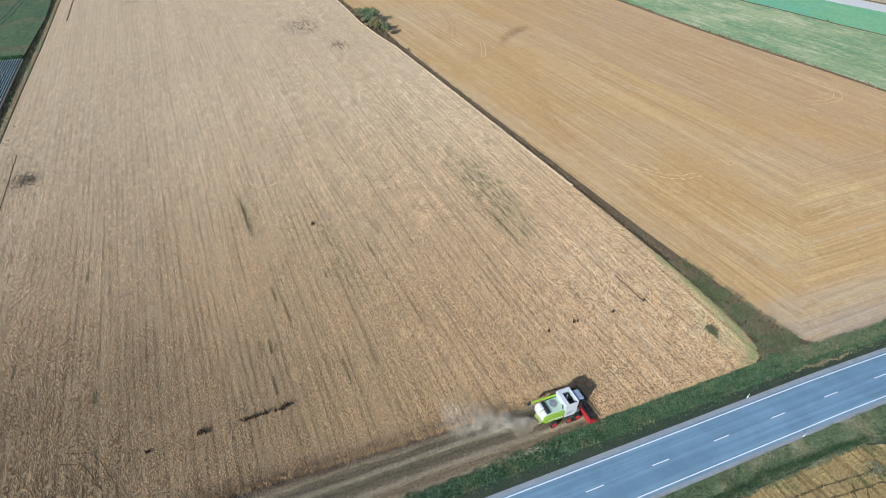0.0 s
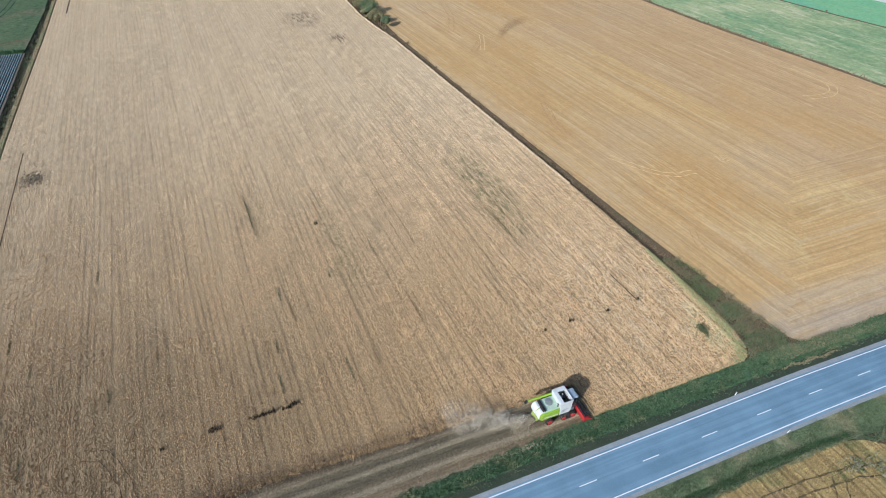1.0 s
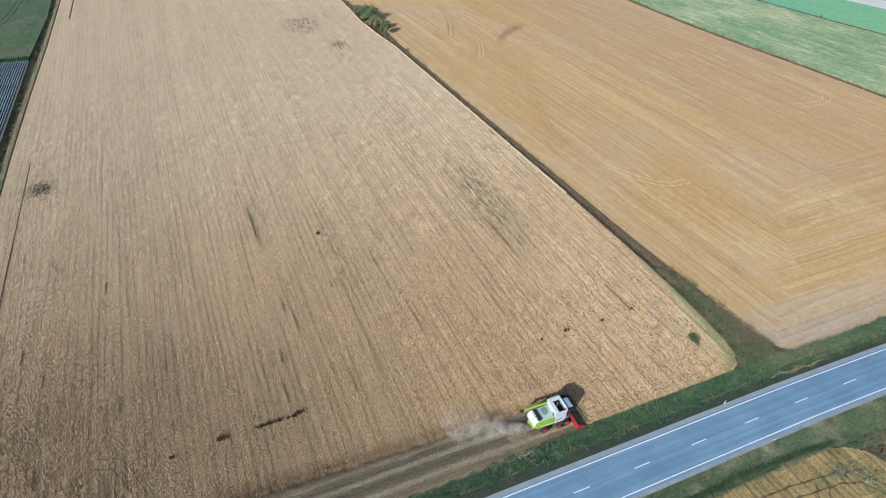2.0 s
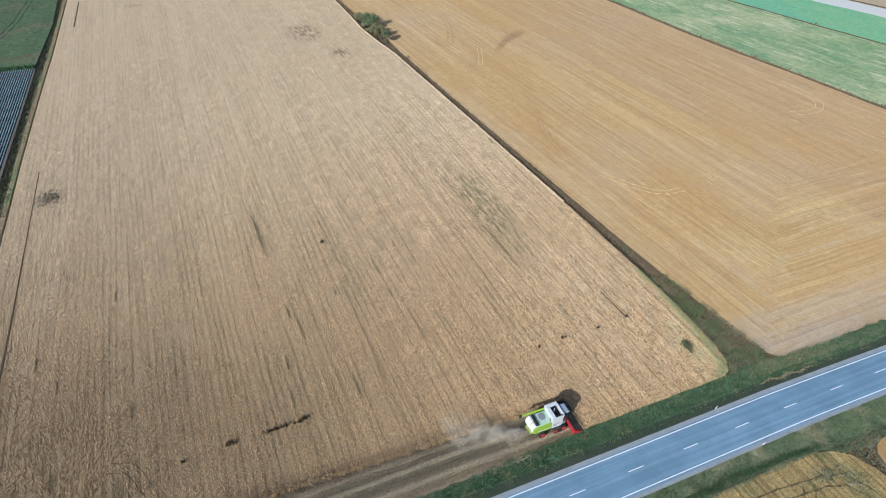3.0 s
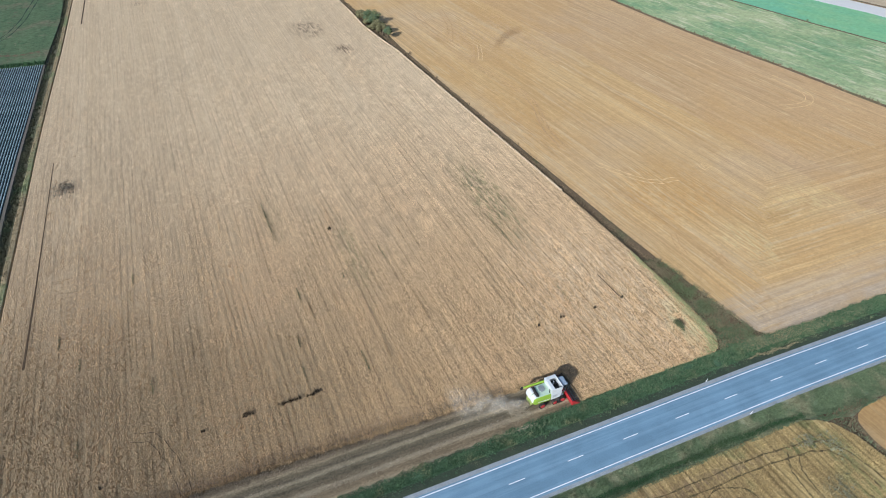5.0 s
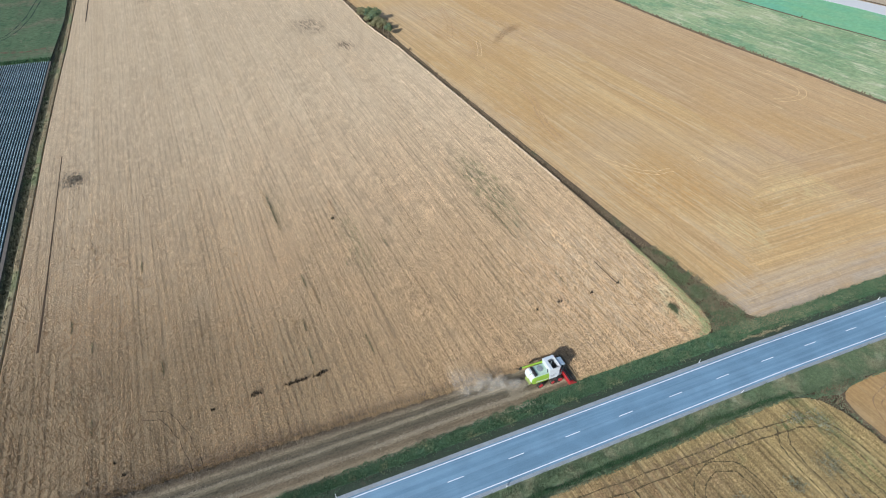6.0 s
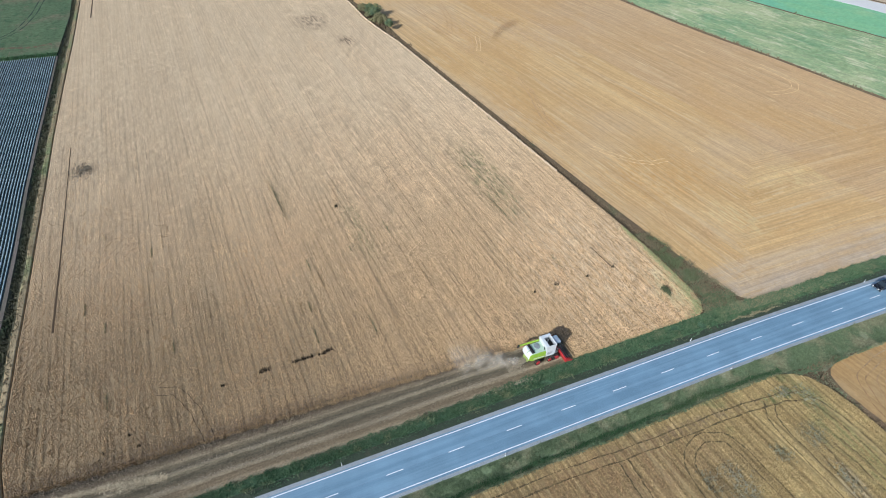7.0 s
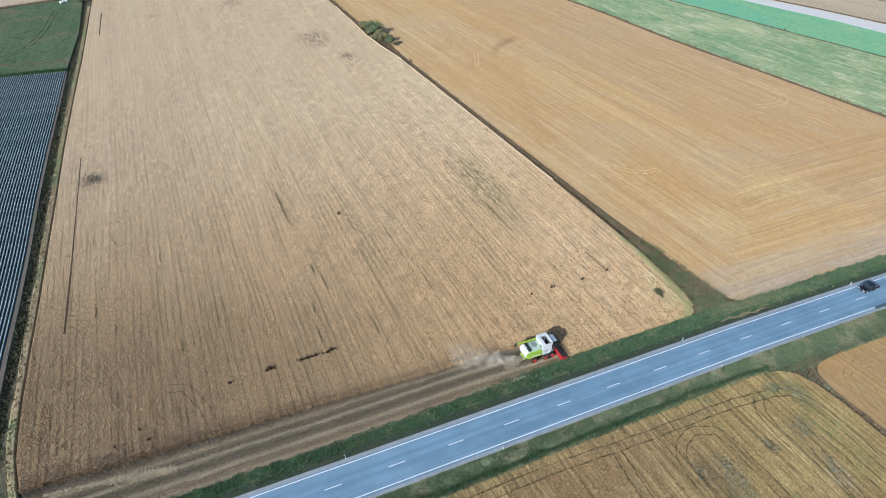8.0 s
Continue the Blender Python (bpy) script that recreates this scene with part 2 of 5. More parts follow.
def sheaves(name, xyz, h, w, material, parent):
    """Small leaning clumps of stems and ears, three-sided, drawn out along the drill rows, in one mesh."""
    n = len(xyz)
    xyz = bent(xyz)
    a = rng.uniform(0, math.tau, n)
    vs = []
    for k in range(3):
        b = a + k * math.tau / 3 + rng.normal(0, 0.3, n)
        vs.append(xyz + np.c_[np.cos(b) * w * 0.42 - ROW * np.sin(b) * w * 1.15, np.sin(b) * w * 1.15, np.zeros(n)])
    vs.append(xyz + np.c_[rng.normal(0.04, 0.16, n) * h, rng.normal(0.02, 0.16, n) * h, h])
    v = np.stack(vs, 1).reshape(-1, 3)
    i = np.arange(n)[:, None] * 4
    f = np.concatenate([i + [0, 1, 3], i + [1, 2, 3], i + [2, 0, 3]])
    ob = tagged(new(name, np_mesh(name, v, f, material)), kind="stuff")
    ob.parent = parent
    return ob


def scatter(n, x0, x1, y0, y1, keep=None):
    """n random places in a box, those that keep(x, y) allows."""
    p = np.c_[rng.uniform(x0, x1, n), rng.uniform(y0, y1, n)]
    return p[keep(p[:, 0], p[:, 1])] if keep else p


def put_z(p, z):
    return np.c_[p, np.full(len(p), z) if np.isscalar(z) else z]


_streak = rng.normal(0, 1, 4096)
_streak = np.convolve(_streak, [0.25, 0.5, 0.25], "same")


def streak(x, y, lean=ROW, step=0.55):
    """A value near 0 that stays the same along a drill row and changes from row to row."""
    s = (x + lean * y) / step
    k = np.floor(s).astype(int)
    slow = np.floor((y + 37 * np.sin(k * 1.7)) / 45).astype(int)
    return _streak[(k * 7 + slow * 131) % 4096]


_lattice = rng.normal(0, 1, (512, 512))


def lump(x, y, a, b):
    """Smooth random values near 0 on a lattice of a by b metres."""
    u, v = np.asarray(x) / a + 1000.0, np.asarray(y) / b + 1000.0
    i, j = np.floor(u).astype(int), np.floor(v).astype(int)
    f, g = u - i, v - j
    f, g = f * f * (3 - 2 * f), g * g * (3 - 2 * g)
    i, j, k, l = i % 512, j % 512, (i + 1) % 512, (j + 1) % 512
    return (_lattice[i, j] * (1 - f) + _lattice[k, j] * f) * (1 - g) + (_lattice[i, l] * (1 - f) + _lattice[k, l] * f) * g


def rows_of(x, y):
    """1 on a drill row, -1 between two; the rows drift and fade along their way."""
    ph = (x + 0.06 * y) / 1.4 * math.tau + 1.6 * lump(x, y, 9.0, 60.0)
    return np.sin(ph) * np.clip(0.55 + 0.6 * lump(x + 300, y, 6.0, 35.0), 0.05, 1.2)


# ---------------------------------------------------------------- plan (metres; x along the road, y across it)
CROP_W = [(-123.2, 17), (-125.5, 27.7), (-126.2, 39.2), (-126.6, 55), (-126.8, 70), (-127.4, 93), (-128.1, 123), (-129.0, 155), (-129.5, 187), (-129.8, 215), (-130.0, 250), (-130.8, 290), (-131.8, 336), (-133, 430)]
CROP_E = [(16.8, 10.2), (18.5, 11.0), (19.8, 13.3), (20.5, 17), (20.7, 20.2), (20.7, 30), (20.0, 44), (18.0, 71), (11.2, 145), (6.4, 196), (3.6, 212), (1.0, 232), (0.6, 250), (-1.6, 288), (-9, 430)]
DITCH_E = [(31.3, 9.8), (29.8, 11.4), (28.7, 15.5), (27.7, 21), (25.6, 36), (23.6, 50), (21.4, 72), (14.0, 145), (9.2, 200), (8.8, 214), (8.2, 238), (3.8, 252), (1.0, 288), (-6.4, 430)]
FAR_DITCH = [(166, 9.6), (158.8, 67), (154.6, 90), (149.4, 121), (145.2, 140), (140.0, 170), (134.4, 220), (129.8, 245), (115, 330), (97, 430)]
TEAL_W = [(236, 0), (218, 111), (213.5, 128), (205.6, 154), (198, 185.5), (187.5, 219), (158, 330), (138, 430)]
TRACK_W = [(280, 0), (249.4, 134), (244, 159), (235.6, 181.5), (226.4, 209.5), (196, 310), (160, 430)]
TRACK_E = [(300, 0), (262.9, 144.5), (252.3, 177), (242.6, 200.3), (212, 310), (176, 430)]
LODGED_E = [(38.4, -160), (29.4, -31), (28.9, -21), (27.8, -15.5), (26.0, -12.0), (23.4, -10.2), (18.8, -8.9)]
CUT_N = [(-126, 20.0), (-104, 19.0), (-67, 18.2), (-45, 17.4), (-16.4, 16.8)]
CUT_S = [(-126, 8.6), (-100, 8.5), (-69, 8.6), (-40, 9.0), (-16.4, 9.9)]

# ---------------------------------------------------------------- ground and fields
STRAW = (0.518, 0.359, 0.194)
DARK_STRAW = (0.40, 0.27, 0.138)
# also the tint that carries the haze on far wheat
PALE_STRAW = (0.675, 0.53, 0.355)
LODGED = (0.17, 0.125, 0.08)
OLIVE = (0.21, 0.19, 0.10)
CROP_SPOTS = [(-118.6, 130.5, 5.0, 5.5, 1.0, LODGED), (-14.5, 206, 5.5, 9, 0.9, LODGED), (-25, 236, 10, 17, 0.75, LODGED), (-100, 305, 6, 5, 0.6, LODGED), (-57, 315, 10, 10, 0.6, LODGED),
              (-108, 120, 42, 130, 0.45, (0.40, 0.30, 0.19)), (-100, 32, 58, 36, 0.9, (0.29, 0.215, 0.125)), (-4, 80, 8, 32, 0.75, OLIVE), (-64, 92, 3.5, 18, 0.5, (0.27, 0.215, 0.12)), (-47, 70, 4, 22, 0.5, OLIVE), (17, 19, 7, 12, 0.6, (0.38, 0.37, 0.19)),
              (4, 34, 30, 40, 0.4, (0.60, 0.485, 0.33)), (-95, 24, 18, 8, 0.7, (0.24, 0.18, 0.11)), (-110, 42, 13, 16, 0.5, (0.27, 0.20, 0.12)), (-88, 205, 22, 30, 0.3, (0.40, 0.31, 0.20))]
DULL = (-112, 20, 85, 66, 0.66, (0.335, 0.238, 0.133))       # grey-brown south-western wheat, darkened too for the shade between its stems
m_ground = field("meadow_soil", (0.20, 0.17, 0.09), (0.10, 0.12, 0.05), (0.28, 0.22, 0.12), wide=6, tint_scale=0.008, grain=0.8)
GREY_STRAW = [(0.10, 0.3, (0.54, 0.70), (0.40, 0.325, 0.23), 0.22), (0.035, 0.4, (0.50, 0.66), (0.58, 0.385, 0.212), 0.36), (0.6, 0.2, (0.60, 0.72), (0.30, 0.23, 0.14), 0.35)]
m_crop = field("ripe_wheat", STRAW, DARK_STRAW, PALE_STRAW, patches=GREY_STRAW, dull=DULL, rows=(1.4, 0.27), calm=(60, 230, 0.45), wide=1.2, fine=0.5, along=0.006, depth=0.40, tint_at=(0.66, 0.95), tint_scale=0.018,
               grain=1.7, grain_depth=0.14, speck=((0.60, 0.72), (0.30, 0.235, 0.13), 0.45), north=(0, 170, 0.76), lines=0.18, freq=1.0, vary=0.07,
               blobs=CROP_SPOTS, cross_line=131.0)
m_cut = banded("fresh_stubble", 8.4, 20.4, [(0.0, (0.269, 0.211, 0.129)), (0.06, (0.328, 0.258, 0.163)), (0.12, (0.202, 0.155, 0.095)), (0.19, (0.181, 0.138, 0.086)), (0.25, (0.353, 0.288, 0.189)),
                                               (0.30, (0.164, 0.129, 0.082)), (0.40, (0.109, 0.092, 0.060)), (0.46, (0.160, 0.133, 0.086)), (0.50, (0.319, 0.267, 0.172)), (0.55, (0.122, 0.101, 0.067)),
                                               (0.62, (0.147, 0.120, 0.077)), (0.68, (0.277, 0.225, 0.146)), (0.76, (0.166, 0.129, 0.083)), (0.86, (0.118, 0.099, 0.069)), (1.0, (0.097, 0.083, 0.060))])
STUBBLE = dict(lean=0.12, wide=2.6, fine=0.75, along=0.004, depth=0.7, tint_scale=0.012, tint_at=(0.42, 0.66), grain=1.6, grain_depth=0.13, lines=0.19, freq=1.5, wavy=2.0, mottle=0.11)
m_stubble = field("golden_stubble", (0.66, 0.44, 0.20), (0.51, 0.315, 0.13), (0.60, 0.42, 0.23), cross=(28, 10, 0.93, 60), speck=((0.56, 0.68), (0.69, 0.505, 0.28), 0.9), halves=(98.5, (0.545, 0.36, 0.19), 0.65),
                  blobs=[(46, 62, 26, 22, 0.75, (0.56, 0.325, 0.115)), (28, 118, 14, 45, 0.6, (0.58, 0.345, 0.135)), (68, 44, 16, 10, 0.7, (0.52, 0.33, 0.125)), (52, 36, 10, 14, 0.8, (0.68, 0.52, 0.26)), (84, 46, 20, 10, 0.8, (0.70, 0.52, 0.25)), (60, 200, 60, 60, 0.5, (0.62, 0.42, 0.25)), (36, 18, 10, 8, 0.7, (0.60, 0.47, 0.31))],
                  patches=[(0.03, 0.5, (0.48, 0.64), (0.58, 0.355, 0.14), 0.5), (0.22, 0.05, (0.56, 0.68), (0.645, 0.47, 0.27), 0.6), (0.35, 0.12, (0.60, 0.70), (0.42, 0.265, 0.11), 0.45)], **STUBBLE)
m_stubble_s = field("orange_stubble", (0.36, 0.22, 0.088), (0.25, 0.15, 0.06), (0.32, 0.215, 0.10), speck=((0.60, 0.72), (0.42, 0.29, 0.14), 0.6), patches=[(0.12, 0.5, (0.52, 0.66), (0.30, 0.215, 0.115), 0.5)], **STUBBLE)
m_verge = field("rough_grass", (0.075, 0.125, 0.068), (0.036, 0.073, 0.043), (0.15, 0.155, 0.095), wide=3, fine=1.0, along=0.3, tint_scale=0.12, tint_at=(0.56, 0.74), grain=3, grain_depth=0.5)
m_verge_s = field("dry_roadside_grass", (0.125, 0.160, 0.085), (0.075, 0.105, 0.055), (0.20, 0.20, 0.12), wide=3, fine=1.0, along=0.3, tint_scale=0.12, tint_at=(0.46, 0.64), grain=3, grain_depth=0.4)
m_bank = field("dry_ditch_weeds", (0.15, 0.105, 0.065), (0.075, 0.055, 0.035), (0.08, 0.085, 0.045), wide=1.5, along=0.2, grain=3, grain_depth=0.5, tint_scale=0.06)
m_bank_w = field("dark_ditch_bank", (0.085, 0.078, 0.05), (0.045, 0.048, 0.03), (0.06, 0.075, 0.04), wide=1.5, along=0.2, grain=2, grain_depth=0.5, tint_scale=0.06)
m_shoulder = field("dark_shoulder_soil", (0.066, 0.082, 0.052), (0.041, 0.056, 0.036), (0.095, 0.09, 0.06), wide=1, along=0.3, grain=5, tint_scale=0.2, grain_depth=0.4)
m_green_w = field("green_ley", (0.088, 0.128, 0.064), (0.06, 0.094, 0.048), (0.14, 0.125, 0.078), patches=[(0.25, 0.9, (0.58, 0.70), (0.17, 0.14, 0.09), 0.7), (0.12, 0.9, (0.55, 0.68), (0.04, 0.085, 0.04), 0.7)], wide=3, along=0.1, speck=((0.62, 0.74), (0.15, 0.13, 0.08)), tint_scale=0.05, tint_at=(0.50, 0.72), grain=0.5, grain_depth=0.4)
m_green_e = field("mown_green", (0.27, 0.325, 0.165), (0.16, 0.245, 0.115), (0.32, 0.35, 0.185), lean=0.16, wide=2.6, fine=1.5, along=0.07, depth=0.9, tint_scale=0.03, tint_at=(0.46, 0.66), grain=0.5, grain_depth=0.22, wavy=5.0, mottle=0.16,
                  patches=[(0.40, 0.16, (0.50, 0.66), (0.50, 0.46, 0.30), 0.75), (0.09, 0.5, (0.50, 0.66), (0.13, 0.24, 0.12), 0.6), (0.25, 0.4, (0.58, 0.70), (0.20, 0.21, 0.13), 0.6)])
m_teal = field("young_green", (0.22, 0.42, 0.21), (0.15, 0.36, 0.205), (0.29, 0.42, 0.21), lean=0.2, wide=4, along=0.02, tint_scale=0.03, grain=0.5, grain_depth=0.15, mottle=0.10,
               patches=[(0.03, 0.6, (0.48, 0.62), (0.15, 0.39, 0.255), 0.6), (0.2, 0.2, (0.56, 0.70), (0.36, 0.44, 0.25), 0.5)])
m_pale = field("pale_far_stubble", (0.46, 0.37, 0.25), (0.38, 0.30, 0.20), (0.42, 0.36, 0.26), lean=0.25, wide=4, along=0.01, grain=0.8)
m_track = field("white_gravel", (0.58, 0.56, 0.53), (0.51, 0.49, 0.47), (0.53, 0.53, 0.52), wide=2, along=0.02, depth=0.4, grain=1.5, grain_depth=0.08)
m_south = field("lodged_barley", (0.46, 0.345, 0.155), (0.275, 0.197, 0.087), (0.225, 0.215, 0.092), lean=0.06, wide=1.3, fine=0.4, along=0.02, depth=0.85, tint_scale=0.06, tint_at=(0.56, 0.68),
                grain=2.0, grain_depth=0.35, lines=0.30, freq=1.4, wavy=1.0, rows=(1.3, 0.35), dull=(-32, -19, 46, 16, 0.6, (0.29, 0.20, 0.105)), speck=((0.64, 0.74), (0.56, 0.43, 0.22)),
                blobs=[(16, -22.6, 4.5, 4, 0.65, (0.17, 0.18, 0.12)), (7.4, -23.3, 2.5, 2.2, 0.65, (0.14, 0.13, 0.09)), (-4, -24, 4.5, 4.5, 0.65, (0.15, 0.15, 0.10)), (-8.7, -23.2, 2, 3.5, 0.65, (0.12, 0.12, 0.075)), (-5.4, -28.2, 4.5, 4, 0.65, (0.15, 0.17, 0.10)),
                       (18, -13.4, 8, 2.2, 0.9, (0.14, 0.18, 0.075)), (22, -17, 3.5, 5, 0.9, (0.15, 0.18, 0.08)), (21, -27, 6, 12, 0.6, (0.24, 0.25, 0.10)), (14, -32, 3, 6, 0.8, (0.42, 0.37, 0.26)), (8, -28, 9, 12, 0.6, (0.56, 0.43, 0.20)), (-14, -12.4, 34, 2.2, 0.8, (0.24, 0.18, 0.11)), (-26, -16, 30, 9, 0.95, (0.36, 0.235, 0.11))])

E_ = 4500
base = sheet("ground", [(-E_, -E_), (-E_, E_)], [(E_, -E_), (E_, E_)], m_ground, -0.75, 60, 60, label="wide flat farmland with grass and bare soil", category="ground")

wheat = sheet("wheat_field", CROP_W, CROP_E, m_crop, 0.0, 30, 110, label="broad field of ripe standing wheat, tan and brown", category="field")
# canopy of the standing crop, thick as the stems
canopy_w, canopy_e = [(at(CROP_W, q), q) for q in np.linspace(20.2, 430, 60)], [(at(CROP_E, q), q) for q in np.linspace(20.2, 430, 60)]
# Darker than the ears: shade between the stems is put into the colour.
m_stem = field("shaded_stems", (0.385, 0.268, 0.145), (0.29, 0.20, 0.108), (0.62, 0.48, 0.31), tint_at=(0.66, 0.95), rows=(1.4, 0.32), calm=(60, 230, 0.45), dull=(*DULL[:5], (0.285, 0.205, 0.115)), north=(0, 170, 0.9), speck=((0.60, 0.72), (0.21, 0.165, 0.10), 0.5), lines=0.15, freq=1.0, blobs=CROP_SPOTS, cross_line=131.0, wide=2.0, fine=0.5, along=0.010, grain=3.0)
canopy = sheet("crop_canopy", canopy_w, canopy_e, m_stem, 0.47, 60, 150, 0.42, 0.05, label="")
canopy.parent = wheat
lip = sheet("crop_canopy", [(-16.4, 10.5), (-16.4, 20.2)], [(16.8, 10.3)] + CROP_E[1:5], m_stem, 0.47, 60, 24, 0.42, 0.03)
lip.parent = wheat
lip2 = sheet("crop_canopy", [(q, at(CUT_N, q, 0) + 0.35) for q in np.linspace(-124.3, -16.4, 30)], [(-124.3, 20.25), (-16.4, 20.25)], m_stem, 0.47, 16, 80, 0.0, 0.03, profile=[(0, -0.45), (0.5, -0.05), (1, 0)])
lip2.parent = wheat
for o in (canopy, lip, lip2):
    for k in ("category", "kind", "label"):
        if k in o:
            del o[k]


def in_crop(x, y):
    ok = (x > at(CROP_W, y) + 0.08) & (x < at(CROP_E, y) - 0.2) & ((y > np.maximum(17.0, at(CUT_N, np.minimum(x, -16.4), 0)) + 0.2 * np.sin(x * 2.1)) | ((x > -16.2) & (y > 10.3)))
    for (xa, ya), (xb, yb), wd in GAPS:
        t = np.clip(((x - xa) * (xb - xa) + (y - ya) * (yb - ya)) / ((xb - xa) ** 2 + (yb - ya) ** 2), 0, 1)
        ok &= np.hypot(x - xa - t * (xb - xa), y - ya - t * (yb - ya)) > wd
    return ok


# wheel lanes without crop
GAPS = [((-99, 33.9), (-95.3, 32.6), 0.05), ((-95.3, 32.6), (-92.3, 26.8), 0.05), ((-92.3, 26.8), (-90.1, 19), 0.05),
        ((-123.2, 147), (-121.7, 104.7), 0.10), ((-121.7, 104.7), (-120.9, 83), 0.15), ((-120.9, 83), (-120.25, 59.2), 0.21), ((-124.7, 282.5), (-125.7, 322), 0.24), ((7.6, 31.4), (6.9, 40), 0.10)]
m_ridge = field("weedy_crop_ridge", (0.29, 0.225, 0.13), (0.205, 0.16, 0.092), (0.19, 0.205, 0.10), along=0.2, tint_scale=0.05, tint_at=(0.50, 0.66), grain=1.2, grain_depth=0.4)
m_lane = field("bare_lane_soil", (0.075, 0.05, 0.03), (0.045, 0.032, 0.02), (0.09, 0.065, 0.04), grain=4)
for (xa, ya), (xb, yb), wd in GAPS[3:]:
    o = sheet("wheel_lane", [(xa - wd, ya), (xb - wd, yb)], [(xa + wd, ya), (xb + wd, yb)], m_lane, 0.53, 3, 20, 0.3)
    o.parent = wheat
    for k in ("category", "kind", "label"):
        if k in o:
            del o[k]

YS = [10, 45, 80, 130, 210, 420]
for dens, y0, y1 in ((23.0, 10, 45), (18.0, 45, 80), (13.5, 80, 130), (8.0, 130, 210), (5.0, 210, 420)):
    p = scatter(int(dens * 162 * (y1 - y0)), -138, 24, y0, y1, in_crop)
    p = p[rng.uniform(0, dens, len(p)) < np.interp(p[:, 1], YS, [23, 18, 13.5, 8.0, 5.0, 2.0])]
    s = streak(p[:, 0], p[:, 1], ROW, 0.8)
    wide_ = np.interp(y0, [10, 130], [0.5, 1.0])
    s = 0.45 * s + 0.55 * rows_of(p[:, 0], p[:, 1]) + 0.45 * lump(p[:, 0], p[:, 1], wide_, wide_ * 1.7)
    ok = rng.uniform(-2.6, -0.75, len(p)) < s
    p, s = p[ok], s[ok]
    h = np.interp(p[:, 1], YS, [0.165, 0.16, 0.145, 0.115, 0.09, 0.075]) * (1 + 0.34 * np.clip(s, -1.2, 1.5)) * rng.uniform(0.85, 1.15, len(p))
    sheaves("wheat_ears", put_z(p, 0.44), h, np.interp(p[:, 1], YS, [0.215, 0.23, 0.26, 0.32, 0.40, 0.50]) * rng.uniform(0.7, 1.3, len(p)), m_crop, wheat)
# stems along the open edges of the crop, down to the ground
xx = rng.uniform(-124, -16.4, 6000)
p = np.c_[xx, at(CUT_N, xx, 0) + rng.uniform(-0.15, 0.7, len(xx)) + 0.2 * np.sin(xx * 2.1)]
q = np.c_[rng.uniform(-16.4, 16.6, 2500), 10.3 + rng.uniform(-0.1, 0.7, 2500)]
yy = rng.uniform(10.2, 120, 7000)
r = np.c_[at(CROP_E, yy) - rng.uniform(-0.1, 0.5, 7000), yy]
p = np.concatenate([p, q, r])
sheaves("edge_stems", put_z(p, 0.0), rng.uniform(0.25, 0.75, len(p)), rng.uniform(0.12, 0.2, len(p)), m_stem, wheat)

stubble = sheet("stubble_field", DITCH_E, FAR_DITCH, m_stubble, 0.0, 60, 120, 0.5, 0.06, label="harvested stubble field, golden orange with straw lines")
cut = sheet("cut_strip", CUT_S, CUT_N, m_cut, 0.03, 12, 120, 0.5, 0.05, label="freshly cut stubble strip beside the standing crop")
ditch_e = sheet("boundary_ditch", CROP_E, DITCH_E, m_bank, 0.0, 9, 140, 0, 0.15, profile=[(0, 0.0), (0.3, -0.1), (0.55, -0.7), (0.8, 0.05), (1, 0.02)], label="weedy drainage ditch between two fields", category="ditch")
yy = 75 + 210 * rng.uniform(0, 1, 8000)
p = np.c_[at(CROP_E, yy) + rng.uniform(-0.5, 0.2, 8000), yy]
sheaves("edge_row", put_z(p, 0.38), rng.uniform(0.2, 0.42, 8000), rng.uniform(0.16, 0.3, 8000), field("bleached_edge_straw", (0.64, 0.52, 0.36), (0.52, 0.41, 0.27), (0.60, 0.48, 0.33), grain=2), wheat)
sheet("mown_field", [(x + 1.9, y) for x, y in FAR_DITCH], TEAL_W, m_green_e, 0.0, 20, 60, 0.5, label="mown green field with pale dry streaks")
ditch_f = sheet("field_boundary", FAR_DITCH, [(x + 1.9, y) for x, y in FAR_DITCH], m_bank, 0.02, 6, 120, 0.4, 0.3, profile=[(0, 0), (0.3, 0.35), (0.6, -0.3), (1, 0.1)], label="low brown weedy field boundary", category="ditch")
sheet("young_crop_field", TEAL_W, TRACK_W, m_teal, 0.0, 12, 40, 0.5, label="young bright green crop field")
track = sheet("gravel_track", TRACK_W, TRACK_E, m_track, 0.05, 6, 40, 0.5, label="straight white gravel track between far fields", category="track")
sheet("far_field", TRACK_E, [(x + 260, y + 60) for x, y in TRACK_E], m_pale, 0.0, 10, 20, 0.5, label="pale dry field far across the track")

for off, wd in ((1.0, 2.0), (46.0, 1.6)):
    sheet("field_boundary", [(x + off, y + off * 0.2) for x, y in TRACK_E], [(x + off + wd, y + off * 0.2) for x, y in TRACK_E], m_bank, 0.15, 4, 60, 0.3, 0.2, label="thin dark weedy line between far fields", category="ditch")
sheet("field_boundary", [(x - 0.6, y) for x, y in TEAL_W], [(x + 0.6, y) for x, y in TEAL_W], m_bank, 0.12, 4, 80, 0.2, 0.2, label="thin dark weedy line between green fields", category="ditch")

